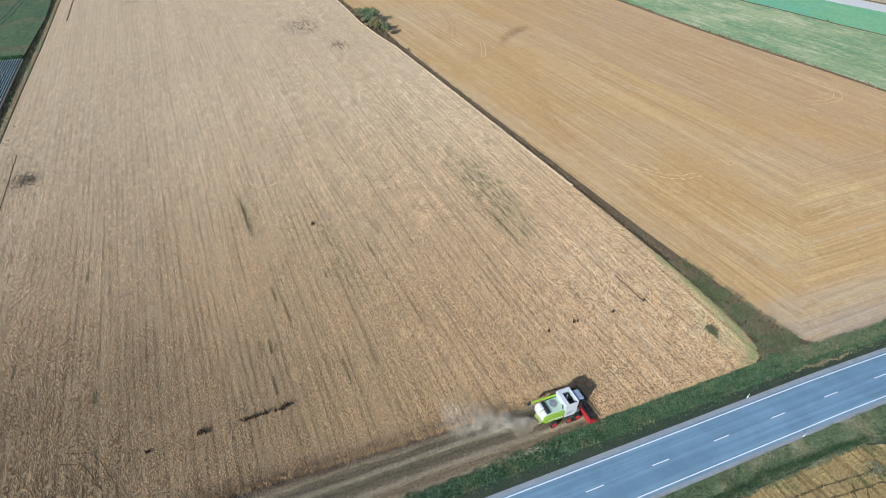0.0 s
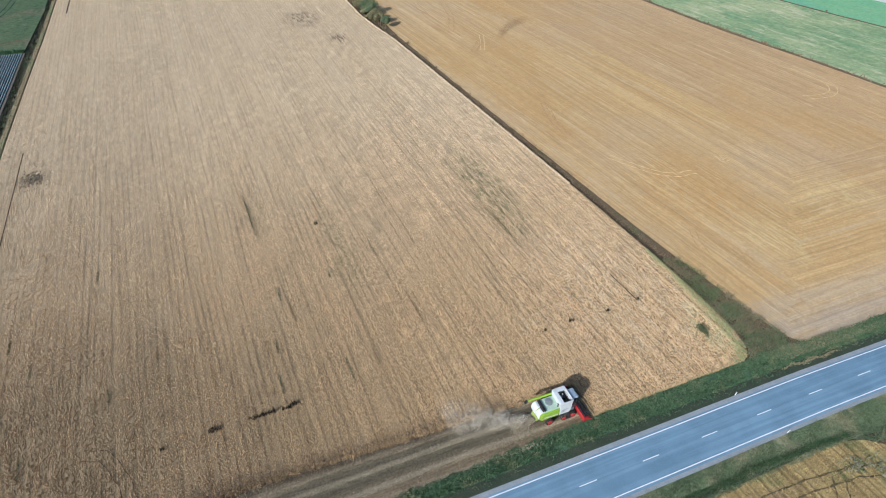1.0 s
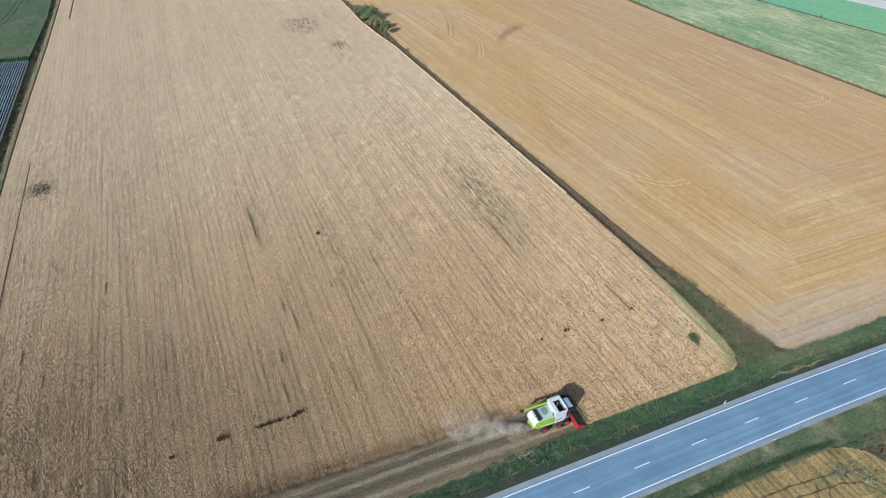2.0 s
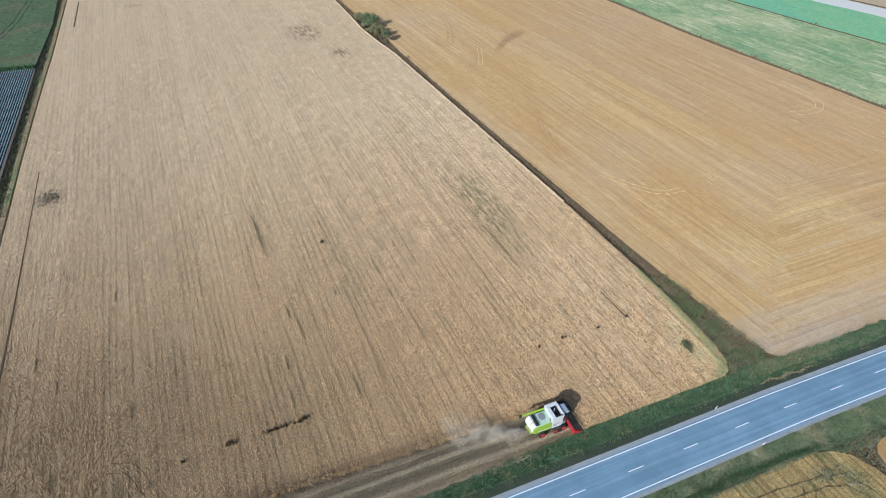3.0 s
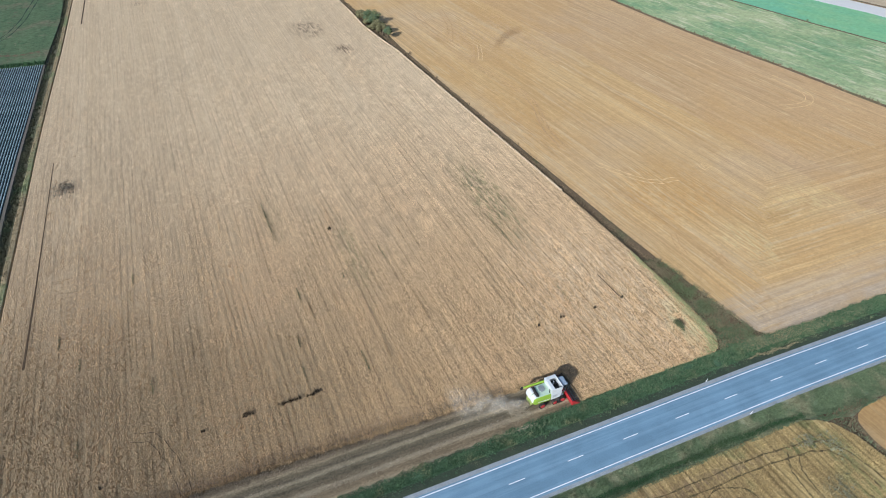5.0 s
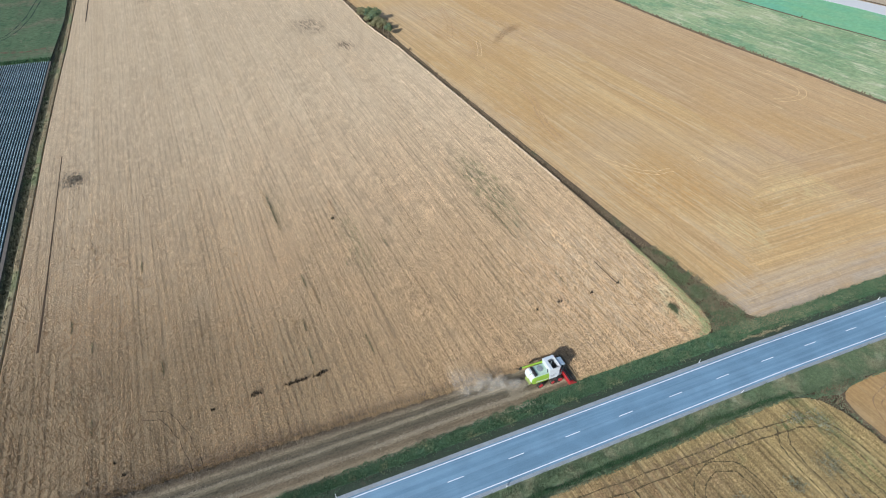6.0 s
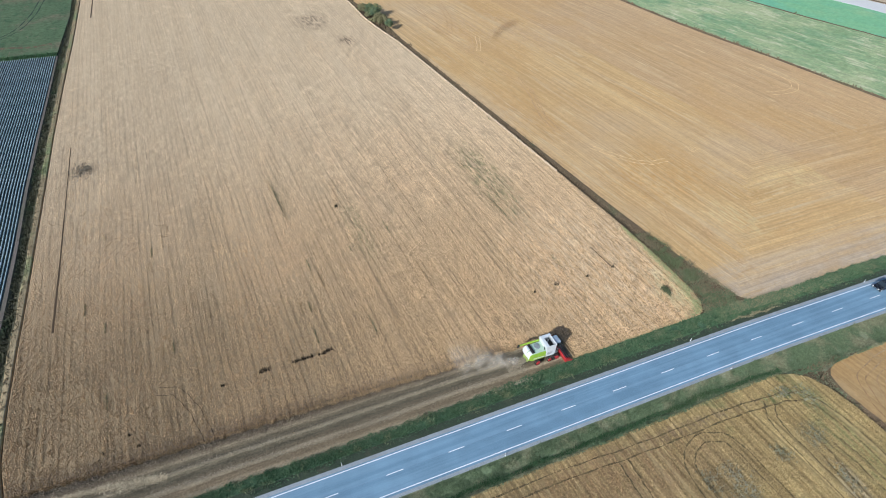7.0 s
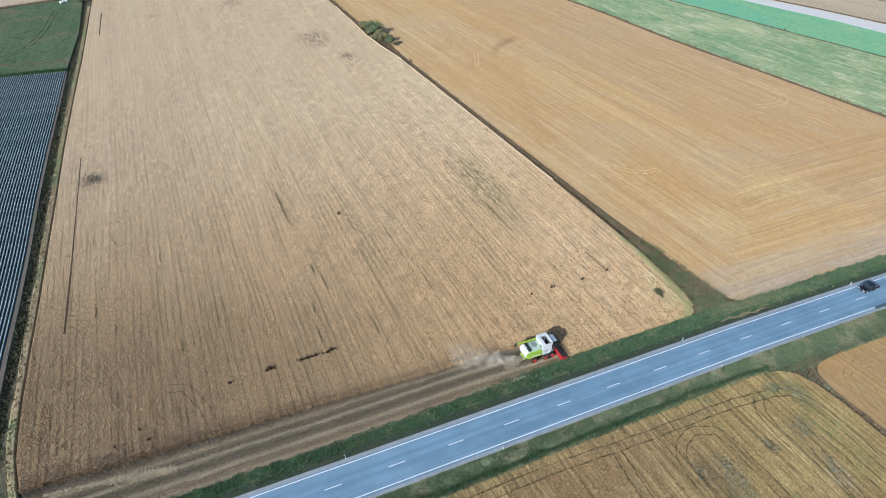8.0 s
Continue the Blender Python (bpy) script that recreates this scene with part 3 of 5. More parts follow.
# west side: gap and ridge of crop at the edge, hedge ditch, mulch plot, green ley, pale field
PLOT_E = [(-131.2, 10), (-132.3, 58), (-132.4, 73), (-132.9, 96), (-134.1, 126), (-134.8, 160), (-135.1, 190), (-135.8, 236)]
BANK_W = [(at(PLOT_E, q) + float(np.interp(q, [60, 236], [0.95, 0.6])), q) for q in np.linspace(10, 236, 40)] + [(-134.9, 292), (-138.0, 350), (-140, 430)]
ditch_w = sheet("boundary_ditch", BANK_W, CROP_W[:1] + CROP_W, m_bank_w, 0.0, 11, 160, 0, 0.2,
                profile=[(0, 0.0), (0.22, -0.75), (0.5, -0.15), (0.7, 0.1), (1, 0)], label="dark weedy ditch beside the wheat", category="ditch")
m_strip = field("dry_bare_soil", (0.15, 0.128, 0.108), (0.095, 0.082, 0.07), (0.11, 0.11, 0.07), wide=0.8, along=0.1, grain=3, grain_depth=0.3)
sheet("bare_strip", PLOT_E, BANK_W[:40], m_strip, 0.03, 5, 120, 0.3, 0.05, label="bare dusty soil strip beside the vegetable plot", category="soil")
CW = [(at(CROP_W, q), q) for q in np.linspace(18, 340, 60)]
gap = sheet("wheel_lane", [(x - 0.42 + 0.06 * math.sin(y * 0.37), y) for x, y in CW], [(x + 0.03 + 0.05 * math.sin(y * 0.23), y) for x, y in CW], m_lane, 0.06, 4, 140)
ridge = sheet("crop_ridge", [(x - 2.0 + 0.18 * math.sin(y * 0.31), y) for x, y in CW], [(x - 0.36, y) for x, y in CW], m_ridge, 0.0, 12, 160, 0, 0.06, profile=[(0, 0), (0.1, 0.42), (0.92, 0.5), (1, 0.05)])
for o in (gap, ridge):
    o.parent = wheat
    for k in ("category", "kind", "label"):
        if k in o:
            del o[k]
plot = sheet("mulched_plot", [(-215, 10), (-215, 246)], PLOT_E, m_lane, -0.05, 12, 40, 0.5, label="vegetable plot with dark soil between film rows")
green_w = sheet("green_field", [(-330, 257), (-330, 320)], [(-135.8, 236), (-134.9, 292), (-138.0, 364)], m_green_w, 0.0, 20, 30, 0.5, label="green ley with tyre marks and bare spots")
sheet("far_field", [(-430, 298), (-430, 700)], [(-138.2, 371), (-148, 700)], m_pale, 0.0, 10, 20, 0.5, label="pale dry field far behind the ley")

sheet("field_boundary", [(-330, 321), (-138.2, 365)], [(-330, 323.5), (-138.2, 368)], m_bank, 0.05, 5, 60, 0.3, 0.25, label="dark weedy edge of the green ley", category="ditch")

# south of the road
SE_EDGE = [(40.6, -160), (31.2, -31), (30.4, -21), (29.9, -17), (30.6, -13.6), (32.0, -12.2), (34.1, -11.5), (42.6, -10.8)]
south = sheet("lodged_field", [(-260, -160), (-260, -31), (-260, -21), (-260, -15.5), (-260, -12), (-260, -10.2), (-260, -9.6)], LODGED_E, m_south, 0.0, 50, 220, 0.5, 0.1, label="golden lodged barley field with green weeds and wheel lanes")
south_e = sheet("stubble_field", SE_EDGE, [(330, y) for _, y in SE_EDGE], m_stubble_s, 0.0, 20, 220, 0.5, label="harvested orange stubble field by the road")
ditch_s = sheet("boundary_ditch", LODGED_E, SE_EDGE, m_bank, 0.0, 8, 220, 0, 0.25, profile=[(0, 0), (0.5, -0.6), (1, 0)], label="brown weedy ditch between southern fields", category="ditch")

# ---------------------------------------------------------------- road
mr = Mat("asphalt", 0.62, 0, 0.4)
x, y, z = mr.xyz(mr.obj)
lanes = mr.noise(mr.vec(mr.math("MULTIPLY", x, 0.02), mr.math("MULTIPLY", y, 1.1)), 1.0, 3)
# The reflected blue of the sky is put into these base colours.
col = mr.mix(mr.span(lanes, 0.40, 0.60), (0.143, 0.234, 0.312), (0.179, 0.282, 0.367))
col = mr.times(col, mr.span(mr.noise(mr.obj, 18, 4, 0.7), 0.3, 0.7, 0.82, 1.18))
col = mr.times(col, mr.span(mr.noise(mr.obj, 0.15, 4), 0.35, 0.65, 0.92, 1.08))
seam = mr.span(mr.math("ABSOLUTE", mr.math("SUBTRACT", y, mr.math("MULTIPLY", mr.math("SUBTRACT", mr.noise(mr.vec(mr.math("MULTIPLY", x, 0.3), 0), 1.0, 4), 0.5), 0.25))), 0.0, 0.05, 0.55, 0.0)
col = mr.mix(seam, col, (0.13, 0.17, 0.23))
mr.bump(mr.noise(mr.obj, 30, 3), 0.3, 0.01)
m_asphalt = mr.done(col)
m_paint = Mat("road_paint", 0.6)
m_paint = m_paint.done(m_paint.mix(m_paint.span(m_paint.noise(m_paint.obj, 5, 5, 0.7), 0.5, 0.75, 0, 0.45), (0.78, 0.79, 0.80), (0.35, 0.36, 0.38)))
m_gravel = field("grey_gravel_edge", (0.30, 0.325, 0.34), (0.225, 0.245, 0.26), (0.25, 0.26, 0.255), wide=0.6, along=0.2, grain=8, grain_depth=0.35, tint_scale=0.3)

X0, X1 = -900, 1400
road = sheet("road", [(X0, -3.95), (X1, -4.15)], [(X0, 3.95), (X1, 3.8)], m_asphalt, 0.0, 3, 460, 0.5, label="two-lane asphalt country road, blue-grey and worn", category="road")
for nm, s0, s1, mt, hz, prof in (("gravel_edge", (3.9, 3.75), (4.75, 4.6), m_gravel, -0.012, None), ("gravel_edge", (-4.6, -4.8), (-3.9, -4.1), m_gravel, -0.012, None)):
    sheet(nm, [(X0, s0[0]), (X1, s0[1])], [(X0, s1[0]), (X1, s1[1])], mt, hz, 4, 460, 0.4, 0.02, label="narrow grey gravel edge of the asphalt", category="road edge")
sheet("shoulder", [(X0, 4.7), (X1, 4.55)], [(X0, 6.6), (X1, 6.5)], m_shoulder, -0.03, 6, 300, 0, 0.06, profile=[(0, 0), (1, -0.45)], label="dark bare shoulder sloping from the road", category="shoulder")
NV = [(X0, 8.8), (-140, 8.7), (-100, 8.6), (-69, 8.7), (-40, 9.1), (-21, 10.0), (16.8, 10.3), (31.3, 9.9), (43, 9.55), (54, 9.95), (166, 9.8), (X1, 9.6)]
sheet("verge", [(q, 6.55) for q, _ in NV], NV, m_verge, -0.45, 8, 500, 0, 0.05, profile=[(0, 0), (0.35, -0.1), (1, 0.5)], label="overgrown green grass verge along the road", category="verge")
sheet("verge", [(X0, -9.7), (-60, -9.4), (-28, -8.9), (8, -8.7), (18, -8.8), (24, -10.2), (30, -12.4), (36, -11.3), (60, -10.7), (X1, -10.7)], [(X0, -4.55), (X1, -4.75)], m_verge_s, -0.05, 10, 500, 0, 0.05,
      profile=[(0, 0.05), (0.15, -0.3), (0.35, -0.4), (0.7, -0.1), (1, 0)], label="grass verge with a shallow green ditch", category="verge")


def stripe(name, xa, xb, ya, yb, wd, parent):
    bm = bmesh.new()
    n = 1 if xb - xa < 20 else 220
    for i in range(n):
        t0, t1 = i / n, (i + 1) / n
        for a, b, c, d in ((xa + (xb - xa) * t0, xa + (xb - xa) * t1, ya + (yb - ya) * t0, ya + (yb - ya) * t1),):
            bottom = [bm.verts.new(q) for q in bent([(a, c - wd / 2, 0.002), (b, d - wd / 2, 0.002), (b, d + wd / 2, 0.002), (a, c + wd / 2, 0.002)])]
            top = [bm.verts.new((q.co.x, q.co.y, 0.008)) for q in bottom]
            bm.faces.new(top)
            for k in range(4):
                bm.faces.new((bottom[k], bottom[(k + 1) % 4], top[(k + 1) % 4], top[k]))
    return part(name, bm, m_paint, parent)


bm = bmesh.new()
ring = [bm.verts.new((60.2 + 8.5 * (0.5 - 0.5 * math.cos(a)) + 0.05 * math.sin(7 * a), -3.72 + 0.42 * max(-1, min(1, 2.5 * math.sin(a))) + 0.03 * math.sin(5 * a), 0.014)) for a in np.linspace(0, math.tau, 40)[:-1]]
for v in ring:
    v.co.y += float(bend(v.co.x, v.co.y))
low = [bm.verts.new((v.co.x, v.co.y, -0.02)) for v in ring]
bm.faces.new(ring).normal_update()
for i in range(len(ring)):
    bm.faces.new((ring[i], low[i], low[i - 1], ring[i - 1]))
bmesh.ops.recalc_face_normals(bm, faces=bm.faces)
part("tar_patch", bm, plain("fresh_tar", (0.06, 0.085, 0.105), 0.6), road, "dark repaired strip of asphalt")
stripe("edge_line", -420, 700, 3.62, 3.35, 0.17, road)
stripe("edge_line", -420, 700, -3.42, -3.75, 0.17, road)
for i in range(-30, 40):
    stripe("centre_dash", 12 * i - 1.6, 12 * i + 1.6, 0, 0, 0.15, road)


# ---------------------------------------------------------------- shape helpers
def box(bm, x0, x1, y0, y1, z0, z1, r=0.0):
    m = Matrix.LocRotScale(((x0 + x1) / 2, (y0 + y1) / 2, (z0 + z1) / 2), None, (x1 - x0, y1 - y0, z1 - z0))
    vs = bmesh.ops.create_cube(bm, size=1, matrix=m)["verts"]
    if r:
        es = list({e for v in vs for e in v.link_edges})
        bmesh.ops.bevel(bm, geom=es, offset=r, segments=2, affect="EDGES", profile=0.5)
    return bm


def prism(bm, outline, y0, y1, r=0.0, pinch=0.0):
    """A side outline in x and z, drawn out from y0 to y1. pinch: how far its top leans inwards."""
    zs = [q[1] for q in outline]
    lo, hi = min(zs), max(zs)

    def side(y, s):
        return [bm.verts.new((a, y + s * pinch * (b - lo) / (hi - lo), b)) for a, b in outline]
    p, q = side(y0, 1), side(y1, -1)
    fs = [bm.faces.new(p), bm.faces.new(q[::-1])]
    for i in range(len(p)):
        j = (i + 1) % len(p)
        fs.append(bm.faces.new((p[j], p[i], q[i], q[j])))
    bmesh.ops.recalc_face_normals(bm, faces=fs)
    if r:
        bmesh.ops.bevel(bm, geom=list({e for f in fs for e in f.edges}), offset=r, segments=2, affect="EDGES", profile=0.5)
    return bm


def tube(bm, a, b, r0, r1=None, n=14, caps=True):
    a, b = Vector(a), Vector(b)
    m = Matrix.Translation((a + b) / 2) @ (b - a).to_track_quat("Z", "Y").to_matrix().to_4x4()
    bmesh.ops.create_cone(bm, cap_ends=caps, segments=n, radius1=r0, radius2=r0 if r1 is None else r1, depth=(b - a).length, matrix=m)
    return bm


def lathe(bm, outline, centre, axis="Y", n=28):
    """Turns an outline of (radius, offset) round an axis through centre."""
    rings = []
    for r, o in outline:
        ring = []
        for i in range(n):
            a = math.tau * i / n
            p = (r * math.cos(a), o, r * math.sin(a)) if axis == "Y" else (r * math.cos(a), r * math.sin(a), o)
            ring.append(bm.verts.new(Vector(centre) + Vector(p)))
        rings.append(ring)
    fs = []
    for p, q in zip(rings, rings[1:]):
        for i in range(n):
            j = (i + 1) % n
            fs.append(bm.faces.new((p[i], p[j], q[j], q[i])))
    fs += [bm.faces.new(rings[0][::-1]), bm.faces.new(rings[-1])]
    bmesh.ops.recalc_face_normals(bm, faces=fs)
    return bm


def B():
    return bmesh.new()


# paints and other fine materials
m_lime = plain("lime_green_paint", (0.27, 0.43, 0.035), 0.5, dirt=0.2, scale=1.5)
m_white = plain("white_paint", (0.60, 0.62, 0.62), 0.4, dirt=0.10, scale=1.5)
m_deck = plain("pale_green_deck", (0.42, 0.54, 0.42), 0.6, dirt=0.2, scale=1.5)
m_red = plain("red_paint", (0.36, 0.018, 0.022), 0.5, dirt=0.12)
m_black = plain("black_steel", (0.018, 0.018, 0.018), 0.6, dirt=0.08)
m_rubber = plain("rubber", (0.025, 0.024, 0.023), 0.9, spec=0.2, dirt=0.35)
m_grey = plain("grey_steel", (0.30, 0.32, 0.34), 0.5, 0.4)
m_screen = plain("dusty_screen", (0.22, 0.26, 0.26), 0.7, dirt=0.3)
m_cabroof = plain("light_cab_roof", (0.30, 0.36, 0.43), 0.4, dirt=0.06)
m_carpaint = plain("black_car_paint", (0.012, 0.013, 0.016), 0.25, 0.1, 0.6, 0.03)
m_cover = plain("bed_cover_vinyl", (0.10, 0.11, 0.13), 0.6, dirt=0.05)
m_chrome = plain("chrome", (0.75, 0.76, 0.78), 0.2, 1.0, dirt=0.03)
m_alloy = plain("alloy_rim", (0.62, 0.63, 0.65), 0.35, 0.7, dirt=0.05)
gl = Mat("dark_glass", 0.06, 0, 0.6)
gl.b.inputs["Transmission Weight"].default_value = 0.35
m_glass = gl.done(gl.mix(gl.noise(gl.obj, 2, 2), (0.03, 0.045, 0.055), (0.05, 0.065, 0.075)))
m_lamp = plain("lamp_lens", (0.75, 0.76, 0.74), 0.15, dirt=0.0)
m_taillamp = plain("tail_lens", (0.45, 0.02, 0.02), 0.2, dirt=0.0)
m_post = plain("post_plastic", (0.80, 0.80, 0.79), 0.5, dirt=0.15)


def empty(name, label, category, group="", m=None):
    ob = tagged(new(name), label, category, group)
    if m is not None:
        ob.matrix_world = m
    return ob


def wheel(parent, x, y, r, wd, out, rim_mat, rim_part="rim", lugs=0):
    """A tyre with a dished rim; out is +1 or -1, the side that shows."""
    bm = B()
    h = wd / 2
    lathe(bm, [(r * 0.56, -h), (r * 0.86, -h), (r * 0.97, -h * 0.72), (r, 0), (r * 0.97, h * 0.72), (r * 0.86, h), (r * 0.56, h)], (x, y, r))
    for i in range(lugs):
        a = math.tau * i / lugs
        for s in (-1, 1):
            m = Matrix.Translation((x, y, r)) @ Matrix.Rotation(-a - s * 0.06, 4, "Y") @ Matrix.Translation((r, s * h * 0.45, 0)) @ Matrix.Rotation(s * 0.5, 4, "X") @ Matrix.Diagonal((0.07, h * 0.95, 0.06, 1))
            bmesh.ops.create_cube(bm, size=1, matrix=m)
    tyre = part("tyre", bm, m_rubber, parent)
    f = out * (h + 0.012)
    bm = B()
    lathe(bm, [(r * 0.66, f * 0.9), (r * 0.67, f), (r * 0.60, f * 1.06), (r * 0.50, f * 1.0), (r * 0.24, f * 1.02), (r * 0.18, f * 1.2), (r * 0.02, f * 1.22)], (x, y, r))
    part(rim_part, bm, rim_mat, tyre)
    return tyre


# ---------------------------------------------------------------- combine harvester
def combine_harvester(m):
    c = empty("combine_harvester", "lime green and white combine harvester with a red header, cutting wheat", "harvester", m=m)
    c.scale = m.to_scale()
    # chassis and body
    bm = B()
    box(bm, -0.9, 5.6, -0.75, 0.75, 0.75, 1.5, 0.05)
    box(bm, -0.25, 0.25, -1.35, 1.35, 0.55, 0.95, 0.04)
    part("chassis", bm, m_black, c)
    bm = B()
    prism(bm, [(-1.55, 1.75), (-1.0, 1.25), (2.2, 1.25), (2.6, 1.6), (2.6, 2.75), (-0.9, 2.95), (-1.45, 2.75)], -1.42, 1.42, 0.06, 0.06)
    part("body", bm, m_lime, c)
    for s in (-1, 1):
        bm = B()
        prism(bm, [(-1.1, 1.55), (0.2, 1.35), (2.35, 1.35), (2.55, 1.7), (2.55, 2.65), (-0.7, 2.8), (-1.2, 2.5)], s * 1.45 - 0.05, s * 1.45 + 0.05, 0.03)
        sp = part("side_panel", bm, m_lime, c)
        bm = B()
        prism(bm, [(-0.6, 1.75), (2.3, 1.65), (2.3, 1.82), (-0.6, 1.95)], s * 1.51 - 0.012, s * 1.51 + 0.012)
        part("stripe", bm, m_white, sp, "white painted stripe")
        bm = B()
        prism(bm, [(2.62, 1.35), (4.7, 1.35), (5.05, 1.9), (5.05, 2.85), (2.62, 2.85)], s * 1.46 - 0.05, s * 1.46 + 0.05, 0.03)
        fp = part("side_panel", bm, m_white, c, "white front side panel")
        bm = B()
        for k in range(3):
            box(bm, 2.95, 4.4 - 0.3 * k, s * 1.52 - 0.01, s * 1.52 + 0.01, 2.30 - 0.22 * k, 2.40 - 0.22 * k)
        part("marking", bm, m_grey, fp, "grey unreadable marking bars")
    # engine deck
    bm = B()
    box(bm, -0.85, 2.55, -1.30, 1.30, 2.86, 3.12, 0.07)
    deck = part("engine_deck", bm, m_deck, c, "pale green engine deck")
    bm = B()
    lathe(bm, [(0.72, 0), (0.72, 0.14), (0.66, 0.17), (0.2, 0.19), (0.05, 0.22)], (1.05, 0.25, 3.11), "Z", 32)
    scr = part("rotary_screen", bm, m_screen, deck, "round dusty grey cooling screen")
    bm = B()
    for k in range(-3, 4):
        box(bm, 0.39, 1.71, 0.25 + k * 0.18 - 0.015, 0.25 + k * 0.18 + 0.015, 3.29, 3.335)
    part("screen_bar", bm, m_grey, deck)
    bm = B()
    prism(bm, [(-0.95, 2.9), (-0.25, 2.9), (-0.3, 3.32), (-0.75, 3.36)], -1.2, 1.2, 0.03)
    gr = part("rear_grille", bm, m_black, c, "dark grille across the rear deck")
    for k in range(9):
        bm = B()
        box(bm, -0.74, -0.32, -1.07 + k * 0.26, -1.01 + k * 0.26, 3.30, 3.40)
        part("slat", bm, m_black, gr)
    bm = B()
    prism(bm, [(-1.75, 1.9), (-1.45, 1.75), (-0.8, 1.9), (-0.78, 3.2), (-1.25, 3.22), (-1.7, 2.8)], -0.1, 1.32, 0.10, 0.06)
    part("rear_hood", bm, m_white, c, "white rounded rear hood")
    bm = B()
    prism(bm, [(-1.65, 1.9), (-1.45, 1.75), (-0.8, 1.9), (-0.78, 3.1), (-1.2, 3.05), (-1.6, 2.6)], -1.32, -0.12, 0.10, 0.06)
    part("rear_hood", bm, m_white, c, "white rounded rear hood")
    bm = B()
    prism(bm, [(-1.85, 0.95), (-1.5, 1.0), (-1.0, 1.5), (-1.05, 1.85), (-1.55, 1.85)], -1.0, 0.8, 0.04)
    part("straw_spreader", bm, plain("dusty_lime_paint", (0.26, 0.33, 0.08), 0.7, dirt=0.6, scale=1.0), c, "dusty lime green straw spreader chute")
    bm = B()
    tube(bm, (2.2, -1.1, 3.1), (2.2, -1.1, 3.75), 0.09)
    tube(bm, (2.2, -1.1, 3.72), (2.05, -1.1, 3.95), 0.08)
    part("exhaust", bm, m_black, c)
    # grain tank
    tank = new("grain_tank")
    tank.parent = c
    tx0, tx1, ty = 2.62, 5.05, 1.42
    bm = B()
    box(bm, tx0, tx1, -ty, ty, 1.5, 2.9, 0.05)
    part("tank_base", bm, m_white, tank)
    x0, x1, y0, y1, zt = tx0 - 0.15, tx1 + 0.05, -ty - 0.12, ty + 0.15, 4.1
    for nm, pts in (("tank_flap", [(tx0, -ty), (tx0, ty), (x0, y1), (x0, y0)]), ("tank_flap", [(tx1, ty), (tx1, -ty), (x1, y0), (x1, y1)]),
                    ("tank_flap", [(tx1, -ty), (tx0, -ty), (x0, y0), (x1, y0)]), ("tank_flap", [(tx0, ty), (tx1, ty), (x1, y1), (x0, y1)])):
        bm = B()
        vs = [bm.verts.new((*pts[0], 2.85)), bm.verts.new((*pts[1], 2.85)), bm.verts.new((*pts[2], zt)), bm.verts.new((*pts[3], zt))]
        f = bm.faces.new(vs)
        f.normal_update()
        bmesh.ops.solidify(bm, geom=[f], thickness=0.06)
        part(nm, bm, m_white, tank)
    bm = B()
    for a, b in (((x0, y0), (x1, y0)), ((x1, y0), (x1, y1)), ((x1, y1), (x0, y1)), ((x0, y1), (x0, y0))):
        tube(bm, (*a, zt), (*b, zt), 0.055, n=8)
    part("tank_rim", bm, m_white, tank)
    bm = B()
    prism(bm, [(x0, zt + 0.02), (x0 + 0.75, zt + 0.02), (x0 + 0.75, zt + 0.07), (x0, zt + 0.07)], y0, y1, 0.01)
    box(bm, x0 + 0.7, x1, y1 - 0.75, y1, zt + 0.02, zt + 0.07)
    part("tank_cover", bm, m_white, tank, "folded white tank cover")
    bm = B()
    box(bm, tx0 + 0.08, tx1 - 0.08, -ty + 0.08, ty - 0.08, 2.88, 3.0)
    box(bm, tx0 + 0.08, tx1 - 0.08, -0.05, 0.05, 3.0, 3.35)
    part("tank_floor", bm, m_black, tank, "dark inside of the tank")
    bm = B()
    tube(bm, (3.2, -0.3, 2.95), (4.2, 0.5, 3.8), 0.13)
    part("filling_auger", bm, m_grey, tank)
    # unloading auger, folded back along the far side
    bm = B()
    tube(bm, (3.9, 1.66, 3.05), (-2.3, 1.78, 3.1), 0.21, 0.19, 18)
    tube(bm, (3.9, 1.66, 1.9), (3.9, 1.66, 3.2), 0.22, None, 18)
    aug = part("unloading_auger", bm, m_lime, c, "long lime green unloading tube folded back")
    bm = B()
    prism(bm, [(-2.75, 2.7), (-2.28, 2.85), (-2.28, 3.32), (-2.6, 3.25)], 1.6, 1.96, 0.04)
    part("spout", bm, m_black, aug, "black rubber spout")
    # cab
    cab = new("cab")
    cab.parent = c
    bm = B()
    prism(bm, [(5.12, 1.75), (6.55, 1.75), (6.9, 2.1), (6.75, 3.55), (5.12, 3.55)], -0.95, 0.95, 0.04, 0.05)
    part("cab_glass", bm, m_glass, cab, "dark tinted cab glass")
    bm = B()
    box(bm, 5.12, 6.6, -1.0, 1.0, 1.5, 1.86, 0.04)
    for x, y in ((5.16, -0.97), (5.16, 0.97), (6.7, -0.95), (6.7, 0.95)):
        tube(bm, (x + (0.08 if x > 6 else 0), y, 1.8), (x, y * 0.96, 3.6), 0.05, n=8)
    part("cab_frame", bm, m_black, cab)
    bm = B()
    prism(bm, [(5.08, 3.5), (6.95, 3.5), (7.1, 3.62), (6.85, 3.82), (5.4, 3.88), (5.08, 3.75)], -1.02, 1.02, 0.09, 0.08)
    roof = part("cab_roof", bm, m_cabroof, cab, "pale rounded cab roof")
